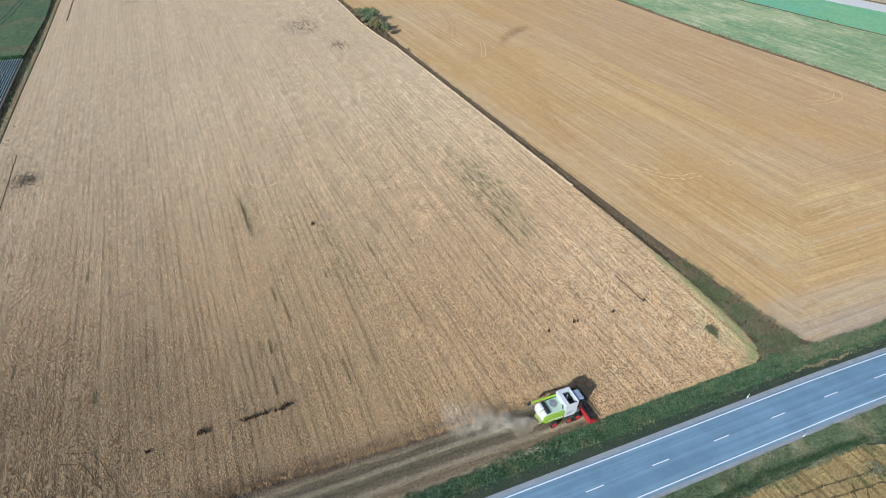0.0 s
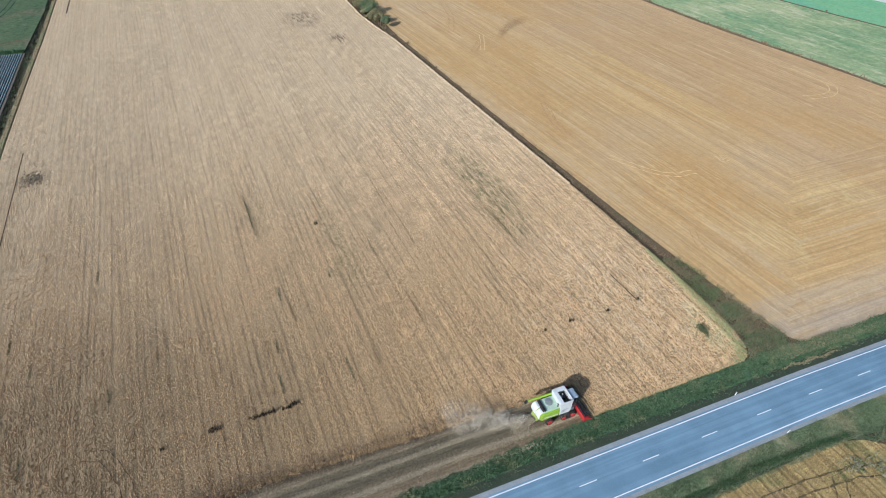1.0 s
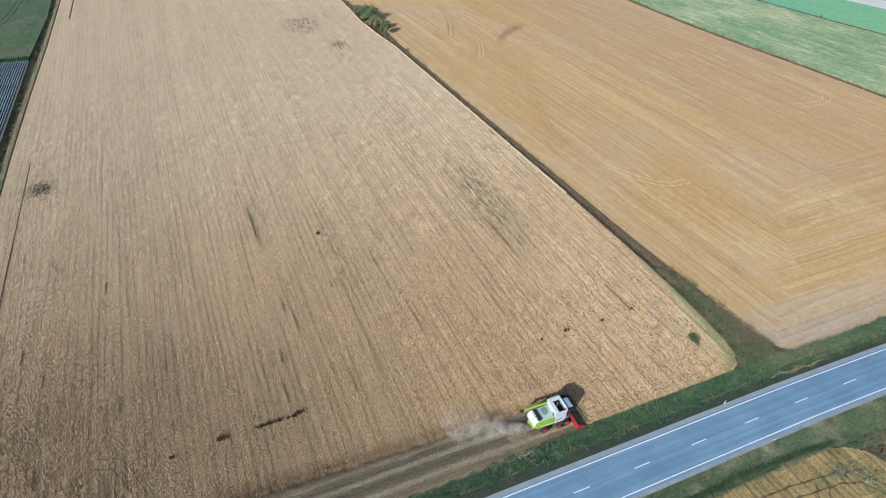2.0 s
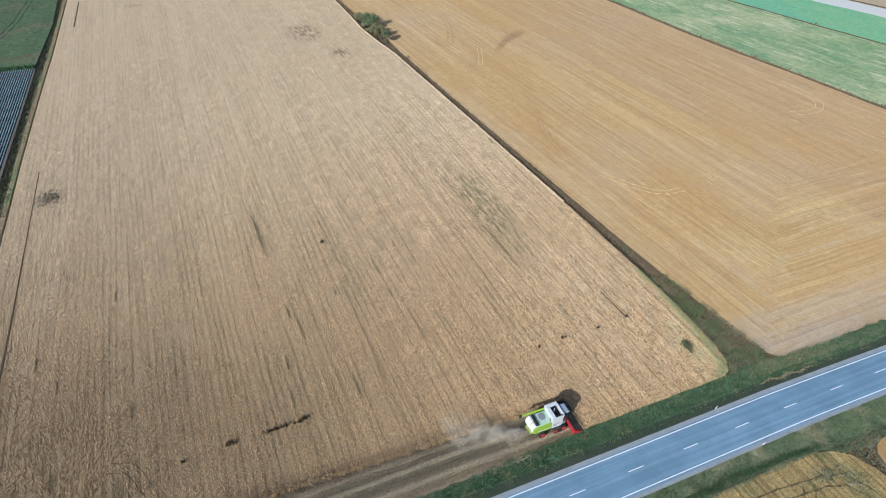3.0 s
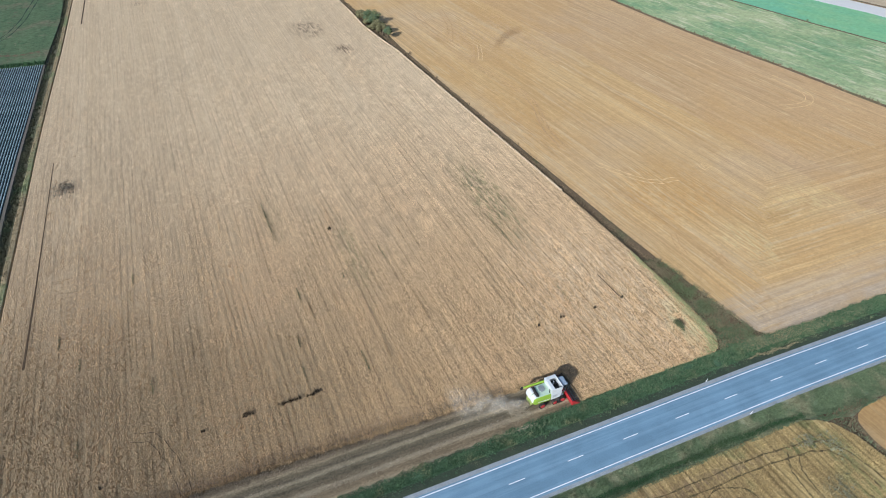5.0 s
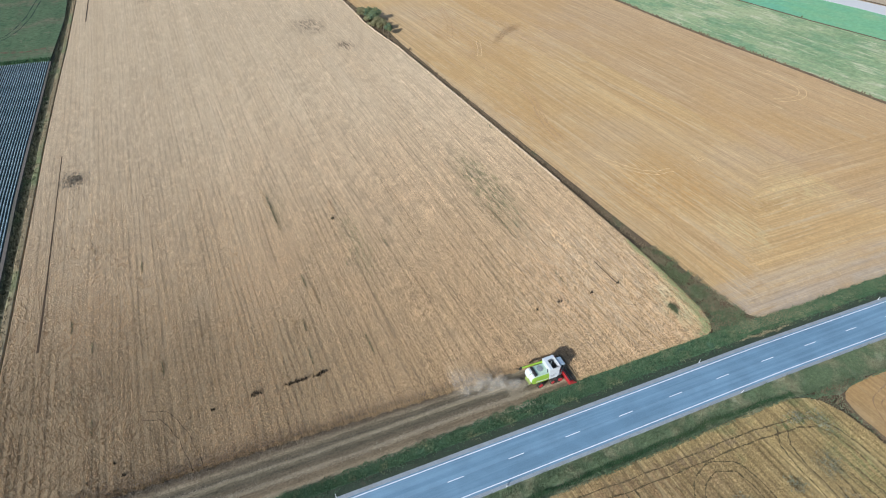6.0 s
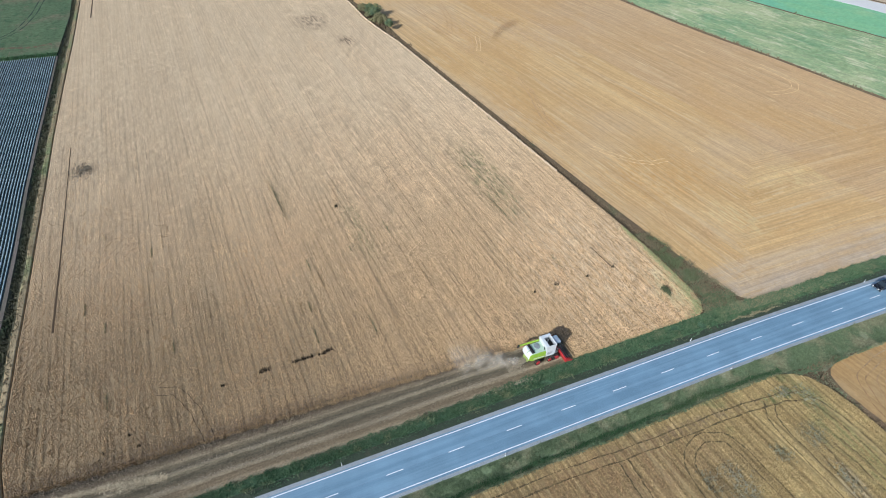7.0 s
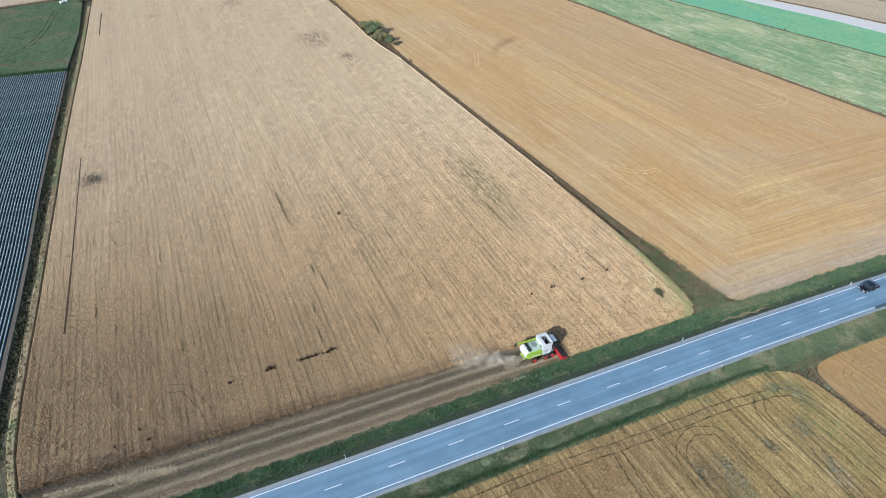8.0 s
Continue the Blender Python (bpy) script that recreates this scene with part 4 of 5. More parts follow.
    for s in (-1, 1):
        bm = B()
        box(bm, 7.02, 7.08, s * 0.7 - 0.16, s * 0.7 + 0.16, 3.58, 3.7, 0.015)
        part("work_light", bm, m_lamp, cab)
        bm = B()
        tube(bm, (6.6, s * 0.95, 3.3), (7.05, s * 1.45, 3.25), 0.025, n=6)
        box(bm, 6.98, 7.08, s * 1.45 - 0.13, s * 1.45 + 0.13, 2.65, 3.25, 0.02)
        part("mirror", bm, m_black, cab)
    bm = B()
    tube(bm, (5.3, -0.6, 3.8), (5.3, -0.6, 4.05), 0.06, n=10)
    part("beacon", bm, plain("orange_lens", (0.8, 0.25, 0.02), 0.3), cab, "orange beacon")
    bm = B()
    for k in range(5):
        box(bm, 5.35 - 0.02 * k, 5.75, -1.25 - 0.12 * k, -1.1 - 0.12 * k, 1.62 - 0.28 * k, 1.66 - 0.28 * k)
    for x in (5.33, 5.76):
        tube(bm, (x, -1.1, 1.9), (x, -1.75, 0.4), 0.025, n=6)
    part("ladder", bm, m_black, c)
    bm = B()
    box(bm, 4.6, 5.9, -1.5, -1.0, 1.6, 1.68, 0.01)
    for x in (4.65, 5.25, 5.85):
        tube(bm, (x, -1.47, 1.66), (x, -1.47, 2.6), 0.02, n=6)
    tube(bm, (4.65, -1.47, 2.6), (5.85, -1.47, 2.6), 0.02, n=6)
    part("platform", bm, m_grey, c)
    # steering wheels at the back
    for s in (-1, 1):
        wheel(c, 0, s * 1.70, 0.76, 0.5, s, m_red, "rim", 16)
    # track units in front
    for s in (-1, 1):
        y = s * 1.62
        tr = new("track_unit")
        tr.parent = c
        xa, xb, ra, rb = 2.95, 4.9, 0.46, 0.50
        outer = [(xb + (rb + 0.07) * math.cos(a), 0.57 + (rb + 0.07) * math.sin(a)) for a in np.linspace(-math.pi / 2, math.pi / 2, 12)]
        outer += [(3.9, 1.38)]
        outer += [(xa + (ra + 0.07) * math.cos(a), 0.53 + (ra + 0.07) * math.sin(a)) for a in np.linspace(math.pi / 2, 3 * math.pi / 2, 12)]
        cx, cz = sum(q[0] for q in outer) / len(outer), sum(q[1] for q in outer) / len(outer)
        bm = B()
        rings = []
        for k, yy in ((1.0, y - 0.33), (1.0, y + 0.33), (0.9, y + 0.33), (0.9, y - 0.33)):
            rings.append([bm.verts.new((cx + (a - cx) * k, yy, cz + (b - cz) * k)) for a, b in outer])
        for p, q in zip(rings, rings[1:] + rings[:1]):
            for i in range(len(p)):
                j = (i + 1) % len(p)
                bm.faces.new((p[i], p[j], q[j], q[i]))
        bmesh.ops.recalc_face_normals(bm, faces=bm.faces)
        for k in range(16):
            box(bm, 2.6 + k * 0.17, 2.68 + k * 0.17, y - 0.33, y + 0.33, 0.0, 0.05)
        part("track_belt", bm, m_rubber, tr)
        for x, z, r in ((xa, 0.55, ra), (xb, 0.59, rb), (3.9, 1.02, 0.30)):
            bm = B()
            lathe(bm, [(r, -0.30), (r, 0.30)] if s > 0 else [(r, -0.30), (r, 0.30)], (x, y, z), n=24)
            lathe(bm, [(r * 0.95, s * 0.30), (r * 0.9, s * 0.36), (r * 0.45, s * 0.30), (r * 0.3, s * 0.38), (0.02, s * 0.38)], (x, y, z), n=24)
            part("track_wheel", bm, m_red if r > 0.4 else m_black, tr)
        for x in (3.5, 3.95, 4.4):
            bm = B()
            lathe(bm, [(0.2, -0.28), (0.2, 0.28)], (x, y, 0.28), n=16)
            part("track_roller", bm, m_black, tr)
    # feeder house and header
    bm = B()
    prism(bm, [(4.9, 1.0), (5.1, 1.75), (6.7, 1.15), (6.75, 0.4), (6.4, 0.35)], -0.75, 0.75, 0.04)
    part("feeder_house", bm, m_lime, c)
    W2 = 3.42
    bm = B()
    prism(bm, [(6.55, 0.18), (6.55, 1.12), (6.65, 1.2), (6.85, 1.15), (6.9, 0.3), (7.85, 0.16), (7.85, 0.1), (6.9, 0.1)], -W2, W2, 0.015)
    hd = part("header_frame", bm, m_red, c, "red header frame")
    for s in (-1, 1):
        bm = B()
        prism(bm, [(6.6, 0.12), (6.6, 1.2), (7.2, 1.1), (7.9, 0.6), (8.7, 0.12), (8.6, 0.06)], s * W2 - 0.11, s * W2 + 0.11, 0.03)
        # Far divider black: the harvester's shadow put into its colour, not another paint.
        part("end_divider", bm, m_red if s < 0 else m_black, hd)
    bm = B()
    tube(bm, (7.15, -W2 + 0.15, 0.5), (7.15, W2 - 0.15, 0.5), 0.2, n=16)
    for k in range(26):
        yk = -W2 + 0.3 + k * 0.245
        for a in np.linspace(0, math.tau, 9)[:-1]:
            q = Matrix.Translation((7.15, yk + (a / math.tau) * 0.245 * (1 if yk < 0 else -1), 0.5)) @ Matrix.Rotation(a, 4, "Y") @ Matrix.Translation((0.25, 0, 0)) @ Matrix.Diagonal((0.14, 0.03, 0.16, 1))
            bmesh.ops.create_cube(bm, size=1, matrix=q)
    part("intake_auger", bm, m_grey, hd)
    bm = B()
    for k in range(44):
        y = -W2 + 0.16 + k * (2 * W2 - 0.32) / 43
        prism(bm, [(7.82, 0.08), (8.0, 0.1), (7.82, 0.14)], y - 0.025, y + 0.025)
    box(bm, 7.78, 7.86, -W2 + 0.1, W2 - 0.1, 0.09, 0.13)
    part("knife_bar", bm, m_grey, hd)
    reel = new("reel")
    reel.parent = c
    rx, rz, rr = 7.75, 1.05, 0.62
    bm = B()
    tube(bm, (rx, -W2 + 0.2, rz), (rx, W2 - 0.2, rz), 0.07, n=10)
    part("reel_shaft", bm, m_black, reel)
    for a in np.linspace(0, math.tau, 7)[:-1]:
        px, pz = rx + rr * math.cos(a), rz + rr * math.sin(a)
        bm = B()
        tube(bm, (px, -W2 + 0.2, pz), (px, W2 - 0.2, pz), 0.06, n=6)
        for k in range(40):
            y = -W2 + 0.3 + k * 0.16
            box(bm, px - 0.012, px + 0.012, y - 0.012, y + 0.012, pz - 0.26, pz)
        part("tine_bar", bm, m_black, reel)
    for y in (-W2 + 0.25, -1.2, 1.2, W2 - 0.25):
        bm = B()
        for a in np.linspace(0, math.tau, 7)[:-1]:
            tube(bm, (rx, y, rz), (rx + rr * math.cos(a), y, rz + rr * math.sin(a)), 0.03, n=6)
        part("reel_spider", bm, m_black, reel)
    for s in (-1, 1):
        bm = B()
        tube(bm, (6.85, s * (W2 - 0.05), 1.2), (7.8, s * (W2 - 0.05), 1.02), 0.05, n=8)
        part("reel_arm", bm, m_red, hd)
    # the header hangs close in front of the tracks
    for o in c.children_recursive:
        up = [o] + ([o.parent] if o.parent else [])
        if o.data and any(q.name.split(".")[0] in ("header_frame", "reel") for q in up):
            for v in o.data.vertices:
                v.co.x -= 0.45
    # the superstructure sits further back over the axles than the running gear
    shift_from, shift_to = [-2.75, -1.75, 0, 2.62, 5.05, 7.1], [-3.45, -2.35, -0.4, 2.1, 4.5, 6.15]
    for o in c.children_recursive:
        up = [o] + ([o.parent] if o.parent else []) + ([o.parent.parent] if o.parent and o.parent.parent else [])
        if o.data and not any(q.name.split(".")[0] in ("tyre", "track_unit", "header_frame", "chassis", "reel") for q in up):
            for v in o.data.vertices:
                v.co.x = float(np.interp(v.co.x, shift_from, shift_to))
                v.co.z += max(0.0, v.co.z - 1.3) * 0.16
    return c


combine_harvester(pose(-24.5, 13.38, 0.05) @ Matrix.Diagonal((0.93, 1, 1, 1)))


# ---------------------------------------------------------------- pickup truck, driving west
def pickup(m):
    c = empty("pickup_truck", "black double-cab pickup truck with a covered bed on the road", "car", m=m)
    c.scale = m.to_scale()
    hw = 0.92
    bm = B()
    prism(bm, [(-2.6, 0.45), (-2.55, 1.02), (-0.95, 1.08), (-0.9, 1.12), (1.0, 1.12), (1.25, 1.10), (2.35, 0.98), (2.55, 0.85), (2.62, 0.45), (2.0, 0.36), (-2.2, 0.36)], -hw, hw, 0.07, 0.05)
    body = part("body", bm, m_carpaint, c)
    bm = B()
    prism(bm, [(-0.98, 1.08), (-0.82, 1.70), (0.45, 1.72), (1.2, 1.12)], -hw + 0.07, hw - 0.07, 0.04, 0.14)
    cabin = part("windows", bm, m_glass, c, "dark tinted windows and windscreen")
    bm = B()
    prism(bm, [(-0.9, 1.66), (-0.85, 1.76), (0.4, 1.79), (0.52, 1.70)], -hw + 0.19, hw - 0.19, 0.04, 0.03)
    part("roof", bm, m_carpaint, c)
    for s in (-1, 1):
        for a, b in (((1.2, 0.84, 1.12), (0.45, 0.72, 1.72)), ((-0.05, 0.86, 1.1), (-0.1, 0.73, 1.73)), ((-0.97, 0.85, 1.08), (-0.83, 0.72, 1.7))):
            bm = B()
            tube(bm, (a[0], s * a[1], a[2]), (b[0], s * b[1], b[2]), 0.05, n=6)
            part("pillar", bm, m_carpaint, c)
        for x0, x1 in ((-0.02, 1.05), (-0.92, -0.06)):
            bm = B()
            prism(bm, [(x0, 0.5), (x1, 0.5), (x1, 1.08), (x0, 1.08)], s * (hw - 0.01) - 0.012, s * (hw - 0.01) + 0.012, 0.008)
            d = part("door", bm, m_carpaint, c)
            bm = B()
            box(bm, x0 + 0.08, x0 + 0.26, s * (hw + 0.01) - 0.015, s * (hw + 0.01) + 0.02, 0.95, 0.99, 0.006)
            part("handle", bm, m_chrome, d)
        bm = B()
        box(bm, 1.0, 1.14, s * 1.02 - 0.1, s * 1.02 + 0.1, 1.12, 1.28, 0.03)
        part("mirror", bm, m_chrome, c)
        bm = B()
        box(bm, 2.42, 2.60, s * 0.68 - 0.16, s * 0.68 + 0.16, 0.78, 0.92, 0.03)
        part("headlight", bm, m_lamp, c)
        bm = B()
        box(bm, -2.62, -2.5, s * 0.8 - 0.07, s * 0.8 + 0.07, 0.65, 0.98, 0.02)
        part("tail_light", bm, m_taillamp, c)
        bm = B()
        box(bm, -1.3, 1.1, s * 0.98 - 0.07, s * 0.98 + 0.07, 0.36, 0.42, 0.015)
        part("side_step", bm, m_chrome, c)
        for x in (-1.55, 1.62):
            wheel(c, x, s * 0.85, 0.40, 0.26, s, m_alloy)
            bm = B()
            lathe(bm, [(0.47, s * 0.80), (0.47, s * 0.935)], (x, 0, 0.42))
            part("wheel_arch", bm, m_black, c)
    bm = B()
    prism(bm, [(-2.52, 1.0), (-1.0, 1.06), (-1.0, 1.11), (-2.52, 1.06)], -0.80, 0.80, 0.015)
    part("bed_cover", bm, m_cover, c, "dark soft bed cover")
    bm = B()
    prism(bm, [(2.48, 0.45), (2.68, 0.48), (2.70, 0.66), (2.50, 0.70)], -0.88, 0.88, 0.03)
    part("front_bumper", bm, m_chrome, c, "bright chrome bumper")
    bm = B()
    box(bm, 2.52, 2.63, -0.5, 0.5, 0.72, 0.92, 0.02)
    g = part("grille", bm, m_black, c)
    for k in range(3):
        bm = B()
        box(bm, 2.62, 2.645, -0.48, 0.48, 0.75 + 0.06 * k, 0.77 + 0.06 * k)
        part("grille_bar", bm, m_chrome, g)
    bm = B()
    prism(bm, [(-2.7, 0.45), (-2.5, 0.45), (-2.5, 0.62), (-2.7, 0.62)], -0.86, 0.86, 0.03)
    part("rear_bumper", bm, m_chrome, c)
    for s in (-1, 1):
        bm = B()
        box(bm, 1.3, 2.3, s * 0.58 - 0.02, s * 0.58 + 0.02, 1.0, 1.08)
        part("bonnet_rib", bm, m_carpaint, c)
    return c


pickup(pose(64.5, 1.75 + float(bend(64.5, 0)), 0.0, 0, 0, 178.9) @ Matrix.Diagonal((1.06, 1.04, 1.06, 1)))


# ---------------------------------------------------------------- roadside posts
def delineator(x, y, lean):
    p = empty("delineator_post", "white plastic roadside marker post with a black band", "road post", "roadside posts", pose(x, y + float(bend(x, y)), -0.05, lean, lean * 0.6, 0))
    bm = B()
    prism(bm, [(-0.06, 0), (0.06, 0), (0.05, 0.95), (-0.05, 1.05)], -0.06, 0.06, 0.012)
    part("shaft", bm, m_post, p)
    bm = B()
    prism(bm, [(-0.066, 0.66), (0.066, 0.66), (0.062, 0.86), (-0.062, 0.88)], -0.064, 0.064, 0.008)
    band = part("band", bm, m_black, p, "black band")
    bm = B()
    box(bm, -0.072, 0.072, -0.03, 0.03, 0.72, 0.82, 0.004)
    part("reflector", bm, m_lamp, band)
    return p


for px_, py_, ln in ((9.9, 4.75, 4), (-68.5, 4.75, -3), (12.6, -4.55, 9), (-40.2, -4.6, -4), (62, 4.6, 2), (64, -4.9, 3)):
    delineator(px_, py_, ln)


# ---------------------------------------------------------------- trees and bushes
lf = Mat("willow_leaf", 0.6, 0, 0.3)
c_ = lf.mix(lf.island(), (0.10, 0.13, 0.055), (0.19, 0.215, 0.095))
c_ = lf.mix(lf.span(lf.noise(lf.obj, 0.45, 3), 0.4, 0.65), c_, (0.10, 0.15, 0.085))
m_leaf = lf.done(c_)
lo_ = Mat("dry_willow_leaf", 0.65, 0, 0.25)
m_leaf_dry = lo_.done(lo_.mix(lo_.island(), (0.13, 0.125, 0.06), (0.24, 0.22, 0.115)))
m_bark = plain("bark", (0.13, 0.10, 0.07), 0.95, spec=0.1, dirt=0.3, scale=2)


def tree(name, x, y, h, spread, label, seed, n=5200, leaf=None):
    r = np.random.default_rng(seed)
    t = empty(name, label, "tree" if name == "tree" else "bush", m=pose(x, y, -0.2))
    bm = B()
    fork = Vector((r.normal(0, 0.15), r.normal(0, 0.15), h * 0.28))
    tube(bm, (0, 0, 0), fork, h * 0.045, h * 0.03, 10)
    lobes = []
    for k in range(7):
        a = k * 2.4 + r.uniform(-0.4, 0.4)
        d = spread * r.uniform(0.3, 0.68) * (1.0 if k else 0.1)
        tip = Vector((d * math.cos(a), d * math.sin(a), h * (r.uniform(0.42, 0.72) if k else 0.80)))
        mid = fork.lerp(tip, 0.5) + Vector((0, 0, h * 0.05))
        tube(bm, fork, mid, h * 0.022, h * 0.014, 7)
        tube(bm, mid, tip, h * 0.014, h * 0.005, 6)
        lobes.append((np.array(tip), spread * r.uniform(0.34, 0.52), h * r.uniform(0.15, 0.24)))
    part("trunk", bm, m_bark, t)
    pts, nrm = [], []
    for c, rr, rz in lobes:
        q = r.normal(0, 1, (n // 7, 3))
        q /= np.linalg.norm(q, axis=1)[:, None]
        rad = r.uniform(0.55, 1.08, len(q)) ** 0.6
        lump = 1 + 0.25 * np.sin(q[:, 0] * 5 + seed) * np.sin(q[:, 1] * 6 + 1) * np.sin(q[:, 2] * 5 + 2)
        pts.append(c + q * (rad * lump)[:, None] * [rr, rr, rz])
        nrm.append(q)
    p, q = np.concatenate(pts), np.concatenate(nrm)
    p[:, 2] = np.maximum(p[:, 2], 0.35)
    q = q + r.normal(0, 0.55, q.shape)
    q /= np.linalg.norm(q, axis=1)[:, None]
    u = np.cross(q, r.normal(0, 1, q.shape))
    u /= np.linalg.norm(u, axis=1)[:, None]
    w = np.cross(q, u)
    s = r.uniform(0.10, 0.22, len(p))[:, None]
    v = np.stack([p - u * s, p + w * s * 0.5, p + u * s, p - w * s * 0.5], 1).reshape(-1, 3)
    o = new("crown", np_mesh("crown", v, np.arange(len(v)).reshape(-1, 4), leaf or m_leaf))
    o.parent = t
    return t


for i, (x, y, h, sp, dry) in enumerate(((3.2, 242.0, 4.6, 3.2, 1), (5.2, 236.5, 5.8, 3.4, 0), (7.0, 232.0, 6.8, 3.5, 0), (5.2, 228.5, 5.6, 3.4, 0), (5.6, 222.5, 5.6, 3.3, 1), (6.6, 217.5, 6.4, 3.0, 1), (7.6, 212.5, 5.4, 2.5, 0), (3.2, 233.0, 3.0, 2.4, 1), (3.6, 226.0, 2.6, 2.2, 1))):
    tree("tree", x, y, h, sp, "dry olive-green willow bush on the field boundary" if dry else "bushy blue-green willow tree on the field boundary", 20 + i, leaf=m_leaf_dry if dry else None)
for i, (x, y, h, sp) in enumerate(((-138.5, 352, 3.2, 2.6), (-134.0, 354, 3.8, 3.0), (-129.5, 356.5, 3.2, 2.6))):
    tree("bush", x, y, h, sp, "dark green bush at the far field corner", 40 + i, 3000)
tree("bush", 206, 158.5, 0.9, 0.5, "small dark bush on the far field boundary", 50, 700)


def bale(x, y, turn):
    b = empty("wrapped_bale", "white film-wrapped round bale at the field edge", "bale", "wrapped bales", pose(x, y, 0, 0, 0, turn))
    bm = B()
    lathe(bm, [(0.45, -0.62), (0.60, -0.58), (0.65, -0.45), (0.65, 0.45), (0.60, 0.58), (0.45, 0.62)], (0, 0, 0.64))
    part("film", bm, m_post, b)


for q in ((-146.3, 355.5, 10), (-147.6, 354.8, 40), (-148.8, 354.2, -15)):
    bale(*q)

# ---------------------------------------------------------------- film-covered beds
fm = Mat("mulch_film", 0.6, 0, 0.5)
fn = fm.noise(fm.vec(*[fm.math("MULTIPLY", a, b) for a, b in zip(fm.xyz(fm.obj), (2.0, 0.4, 1))]), 1.0, 4)
m_film = fm.done(fm.mix(fm.span(fn, 0.35, 0.7), (0.40, 0.48, 0.49), (0.22, 0.30, 0.31)), fm.span(fn, 0.3, 0.7, 0.5, 0.75))
m_furrow = field("dark_furrow_soil", (0.022, 0.030, 0.030), (0.013, 0.019, 0.020), (0.028, 0.04, 0.025), wide=1, along=0.3, grain=3, tint_scale=0.2)
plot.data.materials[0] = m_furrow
outline = [(-0.14, -0.04), (-0.115, 0.11), (-0.065, 0.15), (0.065, 0.15), (0.115, 0.11), (0.14, -0.04)]
ys = np.linspace(12, 236, 40)
bed_v = np.array([(a + at(PLOT_E, yy) + 135.0, yy, b + 0.02 * math.sin(yy * 1.3)) for yy in ys for a, b in outline])
k6 = np.arange(39)[:, None] * 6 + np.arange(5)[None]
bed_f = np.stack([k6, k6 + 1, k6 + 7, k6 + 6], 2).reshape(-1, 4)
bed_me = np_mesh("film_bed", bed_v, bed_f, m_film)
for i in range(88):
    o = new("film_bed", bed_me)
    o.location = (-135.0 - 0.6 - 0.85 * i, 0.09 * i, 0.0)
    o.parent = plot

# ---------------------------------------------------------------- grass, weeds, straw and dust
def clumps(p, n, r):
    """n blades round each place in p."""
    return np.repeat(p, n, 0) + rng.normal(0, r, (len(p) * n, 2))


m_weed = field("dark_weed", (0.05, 0.038, 0.024), (0.032, 0.026, 0.018), (0.05, 0.05, 0.025), grain=4)
m_dull = field("dull_green_weed", (0.15, 0.15, 0.085), (0.11, 0.105, 0.06), (0.17, 0.16, 0.09), grain=4)
m_greenweed = field("green_weed", (0.065, 0.125, 0.055), (0.04, 0.085, 0.04), (0.095, 0.13, 0.06), grain=4)

WEEDS = [(-86.6, 30.3, 0.25, 0.3), (-78.3, 31.0, 0.9, 0.5), (-71.0, 31.0, 1.3, 0.4), (-68.8, 31.1, 0.7, 0.35), (-66.2, 31.0, 0.8, 0.3), (-64.2, 31.4, 0.8, 0.6), (-8.6, 30.8, 0.5, 0.25), (-0.1, 30.5, 0.22, 0.2), (7.6, 31.1, 0.25, 0.3),
         (-14.8, 30.5, 0.22, 0.25), (-102.5, 22.3, 0.3, 0.3), (-108.4, 23.0, 0.15, 0.3), (-104.0, 25.4, 0.2, 0.2), (-50.4, 82.0, 0.3, 0.6)]
for x, y, rx, ry in WEEDS:
    k = int(34 * rx + 8)
    p = np.c_[x + rx * rng.uniform(-1.15, 1.15, k), y + ry * rng.normal(0, 0.45, k)]
    w = tufts("weed_patch", put_z(p, 0.40), rng.uniform(0.35, 1.35, len(p)) * rng.uniform(0.6, 1.2, len(p)), rng.uniform(0.08, 0.22, len(p)), m_weed, None, "patch of dark dead weeds among the wheat", 2, 0.12, "weeds")
p = np.c_[rng.normal(14.5, 0.28, 240), rng.normal(19.2, 0.75, 240)]
tufts("weed_patch", put_z(p, 0.42), rng.uniform(0.5, 1.3, len(p)), np.full(len(p), 0.13), field("olive_weed", (0.115, 0.125, 0.065), (0.07, 0.085, 0.045), (0.14, 0.14, 0.07), grain=3), None, "tall green weed bush in the wheat", 2, 0.2, "weeds")
# flattened grey-brown patch near the western lane, grey-green weeds in the barley
p = np.c_[rng.normal(-118.6, 1.7, 260), rng.normal(130.5, 2.2, 260)]
tufts("weed_patch", put_z(p, 0.46), rng.uniform(0.2, 0.45, len(p)), np.full(len(p), 0.3), field("flattened_straw", (0.20, 0.17, 0.125), (0.14, 0.12, 0.088), (0.18, 0.165, 0.11)), None, "patch of flattened grey-brown wheat and weeds", 2, 0.8, "weeds")
m_greyweed = field("grey_green_weed", (0.29, 0.27, 0.185), (0.19, 0.185, 0.12), (0.20, 0.215, 0.125), grain=3)
for x, y, rx, ry in ((16, -22.6, 1.7, 1.3), (7.4, -23.3, 1.0, 0.7), (-4.2, -22.8, 1.5, 1.2), (-3.6, -25.6, 1.6, 1.3), (-8.7, -23.2, 0.9, 1.2), (-5.4, -28.2, 2.0, 1.6), (14.3, -31.8, 1.0, 1.6), (18.0, -13.2, 2.0, 0.6), (22.2, -15.6, 1.2, 1.2)):
    p = np.c_[rng.normal(x, rx * 0.7, 90), rng.normal(y, ry * 1.1, 90)]
    tufts("weed_patch", put_z(p, 0.05), rng.uniform(0.3, 0.6, len(p)), rng.uniform(0.12, 0.3, len(p)), m_greyweed, None, "patch of grey-green weeds in lodged barley", 2, 0.5, "weeds")
